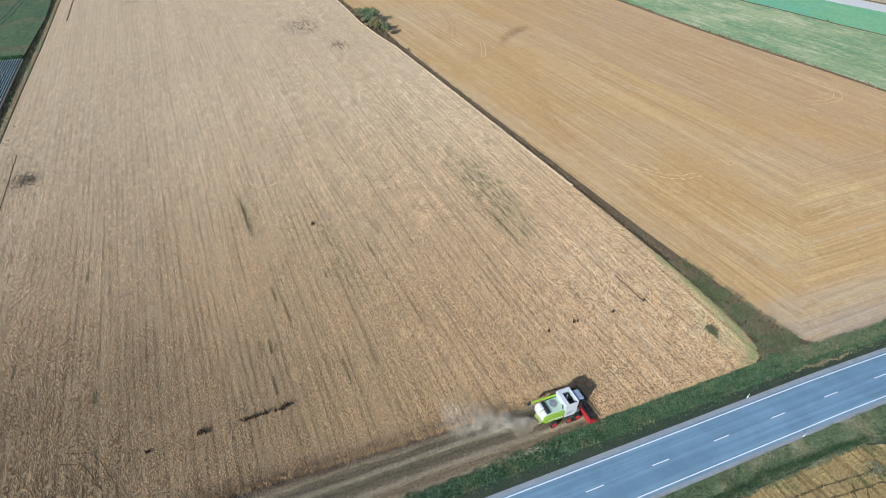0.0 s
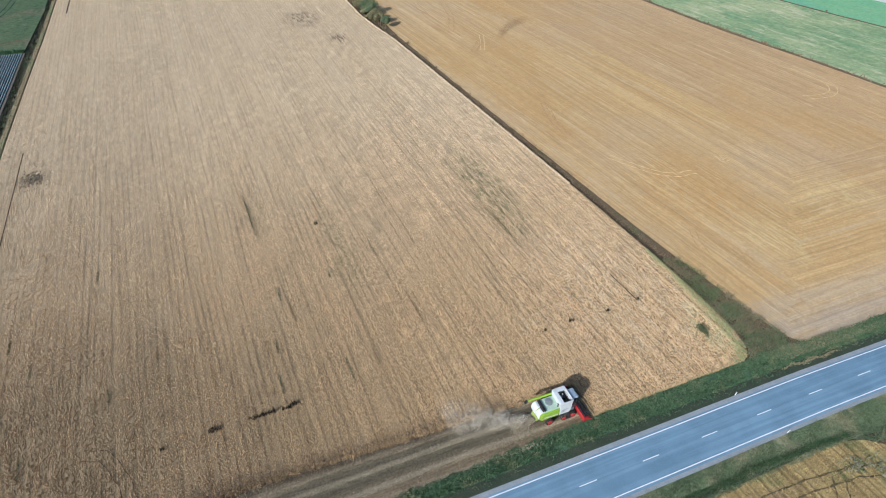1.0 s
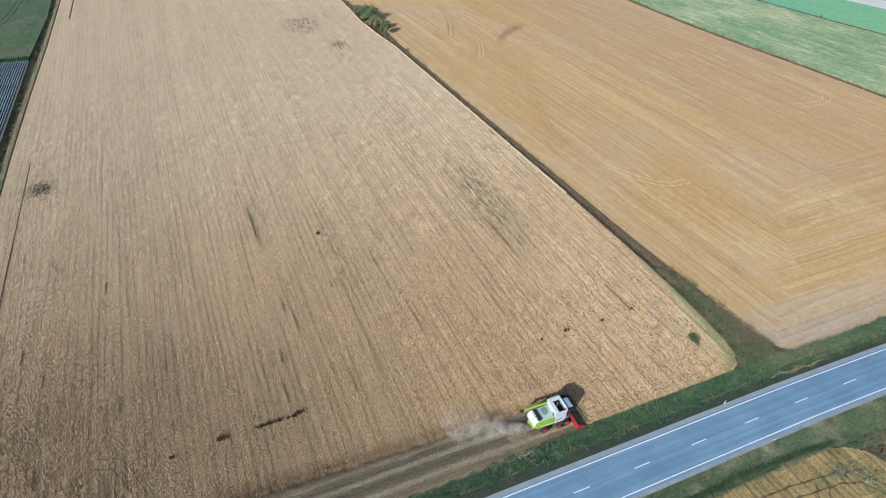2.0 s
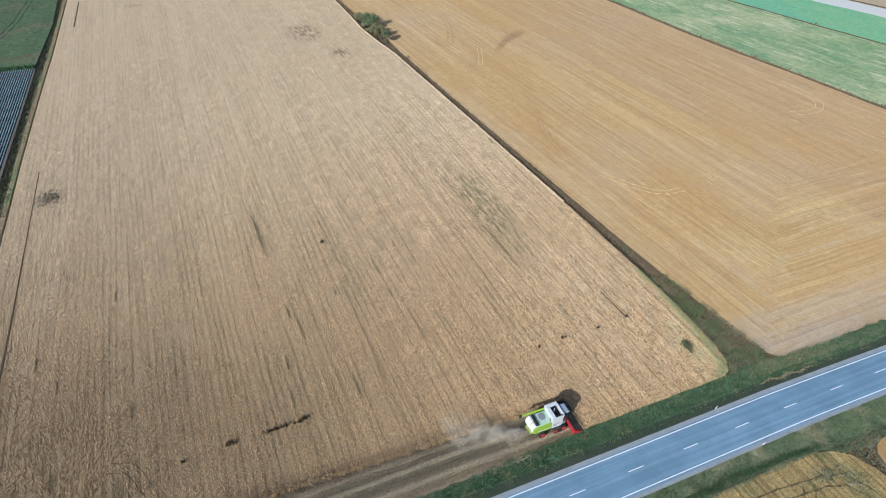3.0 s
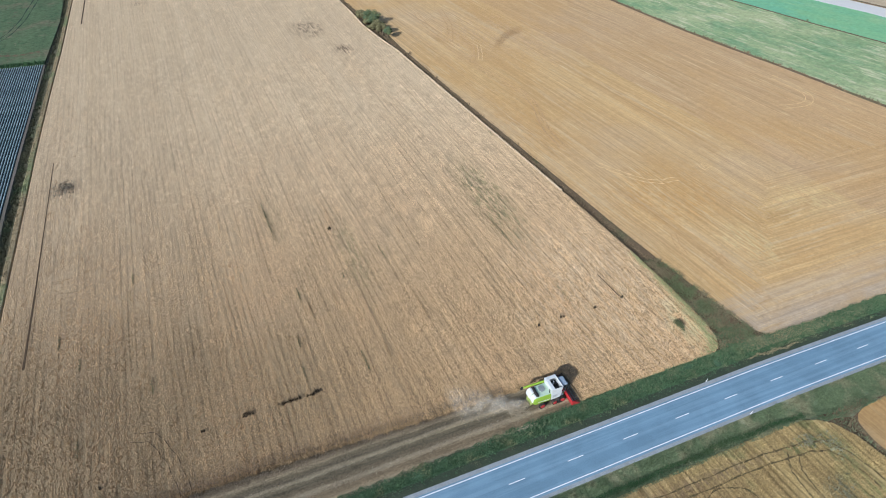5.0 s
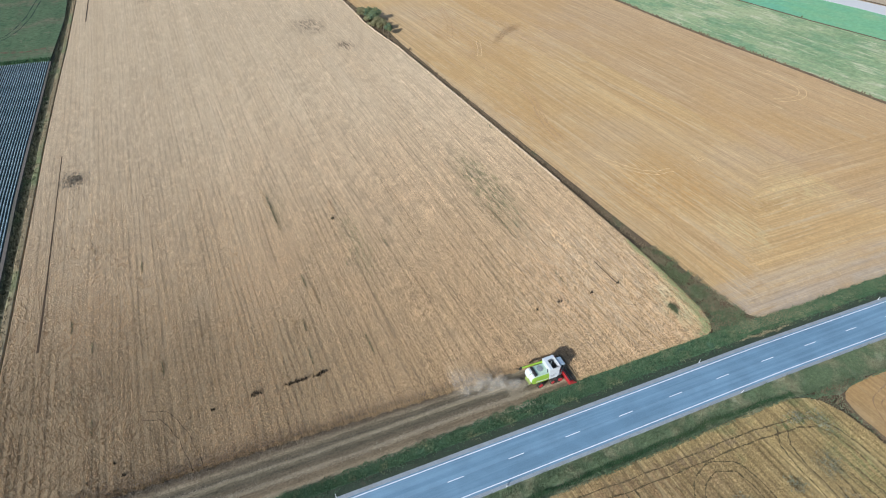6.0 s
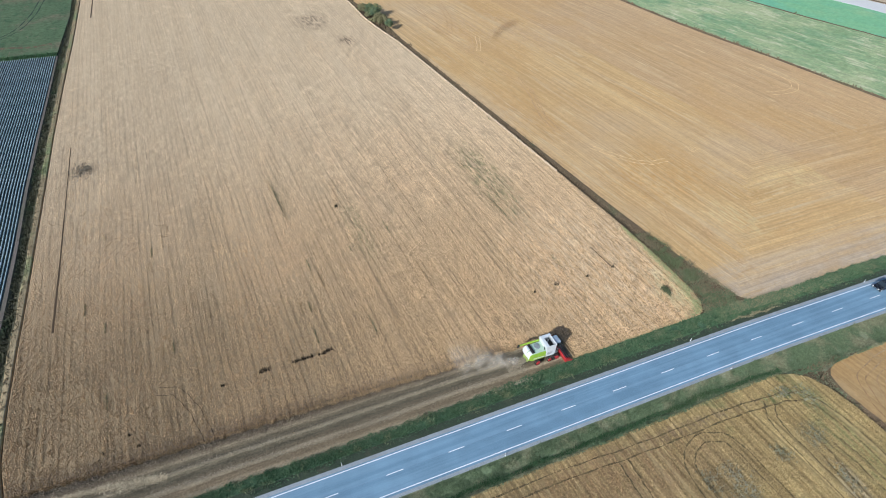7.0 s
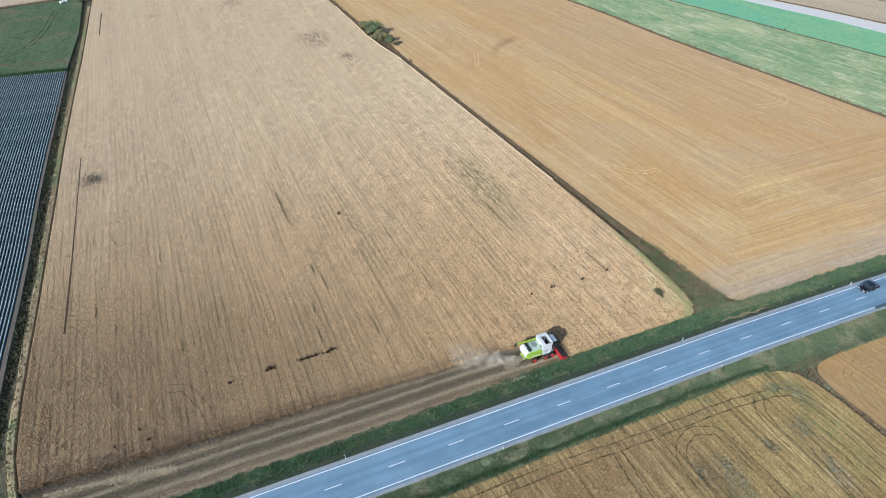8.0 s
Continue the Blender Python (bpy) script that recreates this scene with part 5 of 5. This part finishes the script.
# thin dark seams where the drill left the rows open
SEAMS = [(-65.4, 92, 20), (-66.6, 99, 12), (-49.3, 88, 12), (-40, 68, 7), (-61.2, 54.5, 7), (-55.2, 56.5, 6), (-7.5, 63, 15), (-8.0, 88, 12), (-37.1, 47, 14), (-62.8, 60, 7), (-67.6, 46, 5), (-48.4, 36.5, 6), (-53.5, 35, 7), (-8.2, 69, 10), (-11.6, 96, 12), (-4.2, 38, 9)]
for i in range(64):
    x, y = rng.uniform(-115, 15), rng.uniform(34, 115)
    if i < 18:
        x, y = rng.normal(-6, 5), rng.normal(76, 16)
    L = rng.uniform(1.5, 6)
    if i >= 48:
        x, y, L = SEAMS[i - 48]
    k = int(L * 14)
    s = rng.uniform(-0.5, 0.5, k) * L * rng.uniform(0.5, 1.0, k)
    p = np.c_[x - ROW * s + rng.normal(0, 0.10, k), y + s]
    p = p[in_crop(p[:, 0], p[:, 1])]
    if len(p):
        o = tufts("sparse_row", put_z(p, 0.46), rng.uniform(0.3, 0.55, len(p)), np.full(len(p), 0.12), m_stem if i % 3 else m_dull, wheat, "", 1, 0.3)
        del o["kind"]

# verges
tv = field("grass_blades", (0.102, 0.170, 0.085), (0.047, 0.098, 0.053), (0.20, 0.21, 0.112), wide=2, along=0.4, tint_scale=0.25, tint_at=(0.52, 0.70), grain=2, grain_depth=0.4)
m_drygrass = field("dry_verge_grass", (0.148, 0.195, 0.105), (0.088, 0.125, 0.068), (0.24, 0.24, 0.145), wide=3, along=0.3, tint_scale=0.12, tint_at=(0.46, 0.64), grain=1.5, grain_depth=0.35)
verge_n = [o for o in scene.objects if o.name.startswith("verge")]


def grass(name, n, x0, x1, y0, y1, keep, z, h, w, mat, parent, blades=2):
    p = scatter(n, x0, x1, y0, y1, keep)
    big = np.array([noise.noise((a * 0.35, b * 0.6, 1.0)) for a, b in p])
    p, big = p[big > -0.6], big[big > -0.6]
    zz = z(p[:, 0], p[:, 1]) if callable(z) else z
    tufts(name, put_z(p, zz), h * (0.9 + 0.9 * np.clip(big, -0.4, 0.8)) * rng.uniform(0.6, 1.4, len(p)), np.full(len(p), w), mat, parent, "", blades, 0.45)


def zn(x, y):
    """Height of the northern shoulder and verge."""
    u = (y - 6.55) / (at(NV, x, 0) - 6.55)
    return np.where(y < 6.55, np.interp(y, [4.7, 6.55], [-0.03, -0.48]), -0.47 + np.interp(u, [0, 0.35, 1], [0, -0.1, 0.5]))


def zs(x, y):
    """Height of the southern verge."""
    e = np.interp(x, [-60, -28, 8, 18, 24, 30, 36, 60], [-9.4, -8.9, -8.7, -8.8, -10.2, -12.4, -11.3, -10.7])
    return -0.07 + np.interp((y - e) / (-4.6 - e), [0, 0.15, 0.35, 0.7, 1], [0.05, -0.3, -0.4, -0.1, 0])


grass("grass_blades", 60000, -135, 100, 6.7, 12, lambda x, y: y < at(NV, x, 0) + 0.2 * np.sin(x * 1.7), zn, 0.42, 0.15, tv, verge_n[0])
grass("dry_grass", 15000, -135, 100, 7.6, 10.6, lambda x, y: (y < at(NV, x, 0) + 0.1) & (rng.uniform(0, 1, len(x)) < np.where(x > 24, 1.0, 0.35)), zn, 0.5, 0.15, m_drygrass, verge_n[0])
grass("grass_blades", 6000, -135, 100, 5.2, 6.8, lambda x, y: rng.uniform(0, 1, len(x)) < (y - 5.0) / 2, zn, 0.25, 0.15, tv, verge_n[0])
grass("grass_blades", 60000, -80, 75, -12.5, -4.9, lambda x, y: y > np.where(x > 24, -11.3, -9.4), zs, 0.32, 0.15, m_drygrass, verge_n[1])
m_bleached = field("bleached_weeds", (0.30, 0.26, 0.16), (0.19, 0.17, 0.095), (0.26, 0.25, 0.14), grain=2)
grass("dry_weeds", 2600, 24, 52, 7.6, 10.6, lambda x, y: (y < at(NV, x, 0) + 0.3) & (np.abs(x - 36) < 16 * rng.uniform(0, 1, len(x))), zn, 0.5, 0.14, m_bleached, verge_n[0])
grass("dry_weeds", 3600, 22.5, 37, 5.2, 7.6, lambda x, y: np.abs(y - 6.35 + 0.04 * (x - 24) - 0.25 * np.sin(x * 1.3)) < 0.75 * rng.uniform(0, 1, len(x)) ** 2 * (1 - np.abs(x - 29.5) / 8.5), zn, 0.35, 0.16, m_bleached, verge_n[0])
# lusher growth in the southern ditch and the corner by the boundary
grass("ditch_growth", 20000, -75, 22, -9.6, -6.6, lambda x, y: np.abs(y + np.interp(x, [-40, -17, 6, 18], [8.1, 7.9, 7.7, 8.4]) - 0.2 * np.sin(x * 0.5)) < 0.42, zs, 0.5, 0.18, m_greenweed, verge_n[1])
lush = lambda x, y: (x > at(CROP_E, np.maximum(y, 10.3)) - 0.3) & (x < at(DITCH_E, np.maximum(y, 10)) + 0.3)
grass("weeds", 4500, 14, 36, 9, 15, lush, -0.25, 0.55, 0.18, tv, ditch_e)
grass("weeds", 6000, 14, 36, 9, 24, lush, -0.25, 0.6, 0.16, m_drygrass, ditch_e)
grass("weeds", 18000, 14, 36, 10.5, 40, lush, -0.25, 0.75, 0.18, field("dry_weeds", (0.23, 0.19, 0.115), (0.135, 0.115, 0.068), (0.13, 0.15, 0.075), grain=3, tint_scale=0.15, tint_at=(0.46, 0.6)), ditch_e)
m_hedge = field("dark_ditch_plants", (0.085, 0.08, 0.05), (0.04, 0.048, 0.03), (0.065, 0.095, 0.05), grain=2, tint_scale=0.1)
md = field("dry_weeds", (0.21, 0.155, 0.095), (0.10, 0.078, 0.048), (0.11, 0.105, 0.06), grain=3, tint_scale=0.08)
grass("weeds", 34000, 0, 30, 30, 160, lambda x, y: np.abs(x - at(CROP_E, y) - 0.62 * (at(DITCH_E, y) - at(CROP_E, y))) < 1.5, -0.35, 0.65, 0.2, md, ditch_e)
grass("weeds", 14000, -10, 20, 160, 330, lambda x, y: np.abs(x - at(CROP_E, y) - 0.6 * (at(DITCH_E, y) - at(CROP_E, y))) < 1.6, -0.35, 0.8, 0.4, md, ditch_e)
grass("weeds", 60000, -142, -125, 12, 350, lambda x, y: (x > at(BANK_W, y) + 0.1) & (x < at(CROP_W, y) - 2.1) & ((y < 170) | (rng.uniform(0, 1, len(x)) < 0.45)), -0.45, 0.6, 0.3, m_hedge, ditch_w)
grass("weeds", 14000, 90, 175, 20, 330, lambda x, y: np.abs(x - at(FAR_DITCH, y) - 1.2) < 1.4, 0.0, 0.9, 0.5, md, ditch_f)
grass("weeds", 3600, 24, 38, -60, -10, lambda x, y: (x > at(LODGED_E, y)) & (x < at(SE_EDGE, y)), -0.35, 0.6, 0.24, md, ditch_s)
grass("weeds", 1200, 24, 38, -22, -10, lambda x, y: (x > at(LODGED_E, y)) & (x < at(SE_EDGE, y)), -0.35, 0.5, 0.2, m_drygrass, ditch_s)
# weedy stems on the strip left standing between the ditch and the western lane
p = scatter(24000, -137, -123, 19, 330, lambda x, y: (x < at(CROP_W, y) - 0.5) & (x > at(CROP_W, y) - 2.0))
sheaves("crop_stems", put_z(p, 0.40), rng.uniform(0.12, 0.5, len(p)), rng.uniform(0.15, 0.32, len(p)), m_ridge, wheat)
# greyish weeds in the thin outer rows above the cut strip
xx = rng.uniform(-124, -30, 16000)
p = np.c_[xx, at(CUT_N, xx, 0) + rng.normal(0.7, 1.25, len(xx))]
tufts("thin_weeds", put_z(p, np.where(p[:, 1] > at(CUT_N, xx, 0) + 0.4, 0.32, 0.05)), rng.uniform(0.25, 0.6, len(xx)), np.full(len(xx), 0.12), field("grey_weed", (0.26, 0.205, 0.15), (0.18, 0.145, 0.105), (0.30, 0.24, 0.16), grain=2), wheat, "", 1, 0.3)
# edge of the green ley
p = scatter(5000, -200, -136, 236, 250, lambda x, y: np.abs(y - np.interp(x, [-330, -136], [257, 237]) - 1.2) < 1.6)
tufts("tall_grass", put_z(p, -0.05), rng.uniform(0.5, 1.1, len(p)), np.full(len(p), 0.45), m_greenweed, green_w)


def lanes(name, pts, parent, mat, z, wd=0.32, gauge=1.9, n=60, passes=5):
    """A pair of wheel marks along a bent line."""
    p = np.array(pts, float)
    t = np.linspace(0, len(p) - 1, n)
    q = np.c_[np.interp(t, range(len(p)), p[:, 0]), np.interp(t, range(len(p)), p[:, 1])]
    for _ in range(passes):
        q[1:-1] = (q[:-2] + 2 * q[1:-1] + q[2:]) / 4
    q = bent(q)
    d = np.gradient(q, axis=0)
    d /= np.linalg.norm(d, axis=1)[:, None]
    s = np.c_[-d[:, 1], d[:, 0]]
    out = []
    for g in (-gauge / 2, gauge / 2):
        w = wd * (0.8 + 0.4 * np.sin(np.arange(n) * 0.9 + g))[:, None] / 2
        c = q + s * g + s * 0.08 * np.sin(np.arange(n) * 0.5)[:, None]
        v = np.r_[np.c_[c - s * w, np.full(n, z)], np.c_[c + s * w, np.full(n, z)]]
        i = np.arange(n - 1)
        o = new(name, np_mesh(name, v, np.stack([i, i + 1, i + 1 + n, i + n], 1)[:, ::-1], mat))
        o.parent = parent
        out.append(c)
    return np.concatenate(out)


# Trodden wheel lanes, with the shadows between the rows put into the colour.
m_rowgap = field("trampled_shaded_gap", (0.15, 0.11, 0.055), (0.09, 0.068, 0.036), (0.11, 0.10, 0.05), along=0.3, grain=0.8, grain_depth=0.5)
TRAMS = [[(-10.3, -62), (-10.7, -25), (-10.3, -19), (-7.8, -16.2), (-3.8, -15.0), (0.2, -16.9), (1.0, -20.5), (1.6, -28), (2.2, -62)],
         [(12.2, -62), (11.4, -30), (11.1, -20), (11.6, -16.6), (13.6, -13.9)], [(11.5, -13.5), (17, -13.9), (21, -15.2), (22.9, -18.7), (23.8, -24), (23.9, -33), (24.6, -62)],
         [(-21.2, -62), (-21.0, -23), (-20.7, -13.6)], [(-100, -12.6), (-31, -11.8), (-20, -12.5), (-8, -12.8), (5, -12.9), (13, -13.5)], [(14.2, -62), (13.9, -35.7), (14.9, -25.7)], [(19.3, -60), (19.4, -30), (18.9, -25)]]
lane_pts = np.concatenate([lanes("wheel_lane", t, south, m_rowgap, 0.05 + 0.006 * k, 0.30, n=90) for k, t in enumerate(TRAMS)])
p = scatter(240000, -100, 30, -62, -9.3, lambda x, y: (x < at(LODGED_E, y) - 0.2) & (y < -9.0 - 0.012 * np.abs(x)))
far = np.ones(len(p), bool)
for i in range(0, len(p), 4000):
    d = np.abs(p[i:i + 4000, None] - lane_pts[None, ::2])
    far[i:i + 4000] = (np.hypot(d[..., 0], d[..., 1]).min(1) > 0.25 + 0.08 * rng.uniform(-1, 1, len(d)))
p = p[far]
s = streak(p[:, 0], p[:, 1], 0.06)
keepers = s > -0.9
tufts("barley_ears", put_z(p[keepers], 0.0), 0.34 * (1 + 0.25 * np.clip(s[keepers], -1, 1.5)) * rng.uniform(0.6, 1.3, keepers.sum()), np.full(keepers.sum(), 0.12), m_south, south, "", 1, 0.7)

# wheel marks in the other fields
lanes("wheel_mark", [(-150.2, 336), (-150.8, 322), (-152.0, 300), (-154.4, 284.5), (-157.5, 274.6), (-161.8, 268.2), (-168, 265.5), (-180, 264)], green_w, field("wet_wheel_mark", (0.035, 0.055, 0.035), (0.025, 0.04, 0.028), (0.05, 0.06, 0.04)), 0.03, 0.6, 2.4)
lanes("wheel_mark", [(-139, 253), (-147, 251), (-156, 254), (-170, 256)], green_w, m_bank, 0.03, 1.0, 1.2)
lanes("wheel_mark", [(-99, 33.9), (-95.3, 32.6), (-92.3, 26.8), (-90.1, 19)], wheat, m_lane, 0.53, 0.14, 1.9)
yy = 10.4 + 34 * rng.uniform(0, 1, 5200) ** 1.5
p = np.c_[at(CROP_E, yy) - np.abs(rng.normal(0, 1.0, 5200)) * np.interp(yy, [10, 16, 44], [1.4, 1.2, 0.5]) - 0.1, yy]
p = p[lump(p[:, 0], p[:, 1], 0.5, 3.0) > -0.3]
tufts("edge_weeds", put_z(p, 0.46), rng.uniform(0.2, 0.42, len(p)), np.full(len(p), 0.16), field("pale_green_weed", (0.33, 0.34, 0.17), (0.24, 0.27, 0.12), (0.40, 0.36, 0.20), grain=2), wheat, "", 1, 0.4)
m_pale_rut = field("flattened_stubble", (0.67, 0.475, 0.245), (0.60, 0.41, 0.20), (0.63, 0.44, 0.23), grain=1, grain_depth=0.3)
m_rut = field("stubble_rut", (0.47, 0.30, 0.145), (0.38, 0.24, 0.115), (0.52, 0.345, 0.175), grain=1.2, grain_depth=0.5)
MARKS = [([(27, 190), (33.0, 163), (37.6, 146), (38.6, 134), (35.8, 121), (32.3, 111), (31.5, 104), (31.4, 97)], m_rut, 0.42, 2.2), ([(34.5, 150), (38.0, 139), (37.0, 127), (33.6, 117), (31.8, 108), (31.6, 100)], m_rut, 0.35, 1.5),
         ([(138.4, 115), (139.6, 104), (138.8, 96.8), (134.8, 92.2), (129.4, 91.0), (121.5, 92.7)], m_pale_rut, 0.32, 2.6), ([(36, 84), (39.3, 78), (43.5, 71.4), (48, 68.4), (53.8, 68.2)], m_pale_rut, 0.4, 1.8),
         ([(30.7, 240), (29.8, 226.5), (29.9, 213.5), (30.9, 201), (33, 190)], m_rut, 0.4, 2.0), ([(44, 240), (42.2, 229), (40.2, 217.8), (36.2, 206.7), (31.8, 196.6)], m_rut, 0.45, 2.2),
         ([(41.5, 191), (38.3, 181.5), (31.6, 172.5)], m_rut, 0.45, 2.0), ([(42.6, 189), (38.9, 179), (36, 173)], m_pale_rut, 0.4, 1.6), ([(35.4, 47), (33.3, 42.6), (32.5, 38.6)], m_rut, 0.28, 1.4), ([(40.8, 36), (39.8, 32)], m_rut, 0.25, 1.2), ([(66, 72.6), (65.3, 69.6), (68.4, 70.4)], m_pale_rut, 0.28, 1.2)]
MARKS += [([(48 + 2.2 * k, 183 + 3.4 * k), (57 + 2.0 * k, 192 + 2.4 * k), (64 + 1.6 * k, 196 + 2.0 * k), (68 + 0.8 * k, 197 + 1.0 * k)], m_rut, 0.26, 1.7) for k in range(4)]
for k, (t, mt, wd, gauge) in enumerate(MARKS):
    lanes("wheel_mark", t, stubble, mt, 0.066 + 0.005 * k, wd, gauge, passes=12)
m_rut_s = field("dark_stubble_rut", (0.30, 0.185, 0.085), (0.24, 0.15, 0.07), (0.36, 0.25, 0.14), grain=1.0, grain_depth=0.5)
for k in range(6):
    o = 1.6 + 2.7 * k
    lanes("wheel_mark", [(32.5 + o, -60), (31.0 + o, -22 - o * 0.6), (34 + o * 1.2, -14.5 - o * 0.75), (44 + o * 1.5, -12 - o * 0.75), (85, -11.6 - o * 0.8)], south_e, m_rut_s, 0.02, 0.25, 1.5, passes=10)

# short stubble and loose straw lying in lines
m_stalk = field("short_stalks", (0.52, 0.37, 0.185), (0.40, 0.27, 0.13), (0.46, 0.34, 0.19), grain=1)
p = scatter(420000, 20, 150, 9, 130, lambda x, y: (x > at(DITCH_E, y) + 0.4) & (x < at(FAR_DITCH, y) - 0.4))
head = (p[:, 1] - 10 < (p[:, 0] - 28) * 0.93 + 3 * np.sin(p[:, 0])) & (p[:, 1] < 62)
s = np.where(head, streak(p[:, 1], p[:, 0], 0.0, 0.9), streak(p[:, 0], p[:, 1], 0.11, 0.9))
ok = (s > -0.2) & (rng.uniform(0, 1, len(p)) < 1.1 - p[:, 1] / 115)
dist = np.hypot(p[:, 0] + 65, p[:, 1] + 40)
tufts("stubble_stalks", put_z(p[ok], 0.02), 0.10 * rng.uniform(0.6, 1.5, ok.sum()), 0.0006 * dist[ok], m_stalk, stubble, "", 1, 0.6)
# cut strip: stalks and the two lighter swaths of straw
p = scatter(70000, -126, -15.5, 8.5, 20, lambda x, y: (y > at(CUT_S, x, 0) + 0.1) & (y < at(CUT_N, x, 0)))
tufts("stubble_stalks", put_z(p, 0.03), rng.uniform(0.08, 0.22, len(p)), np.full(len(p), 0.10), m_cut, cut, "", 1, 0.4)
m_swath = field("grey_straw", (0.40, 0.335, 0.235), (0.32, 0.265, 0.18), (0.36, 0.31, 0.22), grain=2)
xx = np.concatenate([rng.uniform(-109, -98, 3600), rng.uniform(-120, -106, 2200)])
p = np.c_[xx, np.interp(xx, [-120, -108, -103, -98], [17.6, 16.0, 15.2, 14.2]) + rng.normal(0, 1, len(xx)) * np.interp(xx, [-120, -110, -105, -98], [0.15, 0.25, 0.55, 0.3])]
tufts("straw_swath", put_z(p, 0.05), rng.uniform(0.08, 0.3, len(p)), np.full(len(p), 0.13), field("pale_straw_heap", (0.56, 0.47, 0.32), (0.42, 0.345, 0.23), (0.50, 0.42, 0.29), grain=2), cut, "", 1, 1.2)
for y0, wd, n in ((11.4, 0.28, 9000), (14.4, 0.22, 6000), (8.9, 0.2, 4000)):
    xx = rng.uniform(-110, -27, n)
    p = np.c_[xx, y0 + 0.25 * np.sin(xx * 0.12) + rng.normal(0, wd, n)]
    tufts("straw_swath", put_z(p, 0.05), rng.uniform(0.05, 0.14, n), np.full(n, 0.09), m_swath, cut, "", 1, 2.0)

# chaff blown out behind the harvester
ch = Mat("chaff_dust", 1.0, 0, 0.0)
ch.b.inputs["Alpha"].default_value = 0.125
m_chaff = ch.done(ch.mix(ch.island(), (0.74, 0.64, 0.50), (0.84, 0.76, 0.62)))
n = 80000
t = rng.uniform(0, 1, n) ** 1.1
px = -27.2 - 14 * t
spread = 0.4 + 2.3 * t
pp = np.c_[px + rng.normal(0, 0.4, n), 13.2 + 4.6 * t + rng.normal(0, 1, n) * spread * 0.85, np.abs(0.5 + 3.0 * t * (1 - 0.45 * t) + rng.normal(0, 0.5, n) * (0.5 + 1.6 * t))]
puff = np.array([noise.noise((a * 0.7, b * 0.7, c * 0.7)) for a, b, c in pp])
pp = pp[puff + rng.uniform(-0.45, 0.45, n) > -0.05]
tufts("chaff_dust", pp, rng.uniform(0.06, 0.14, len(pp)), rng.uniform(0.06, 0.16, len(pp)), m_chaff, None, "pale cloud of straw chaff and dust behind the harvester", 1, 0.8, "dust")

# straw falling in a fan from the spreader
n = 5000
t = rng.uniform(0, 1, n)
p = np.c_[-26.9 - 4.2 * t, 12.9 + rng.normal(0, 0.35, n) * (0.6 + 2.6 * t) - 0.5 * t, np.abs(1.3 * (1 - t) ** 0.7 + rng.normal(0, 0.12, n))]
tufts("chaff_dust", p, rng.uniform(0.05, 0.12, n), rng.uniform(0.05, 0.12, n), m_swath, None, "chopped straw falling behind the harvester", 1, 0.8, "straw")
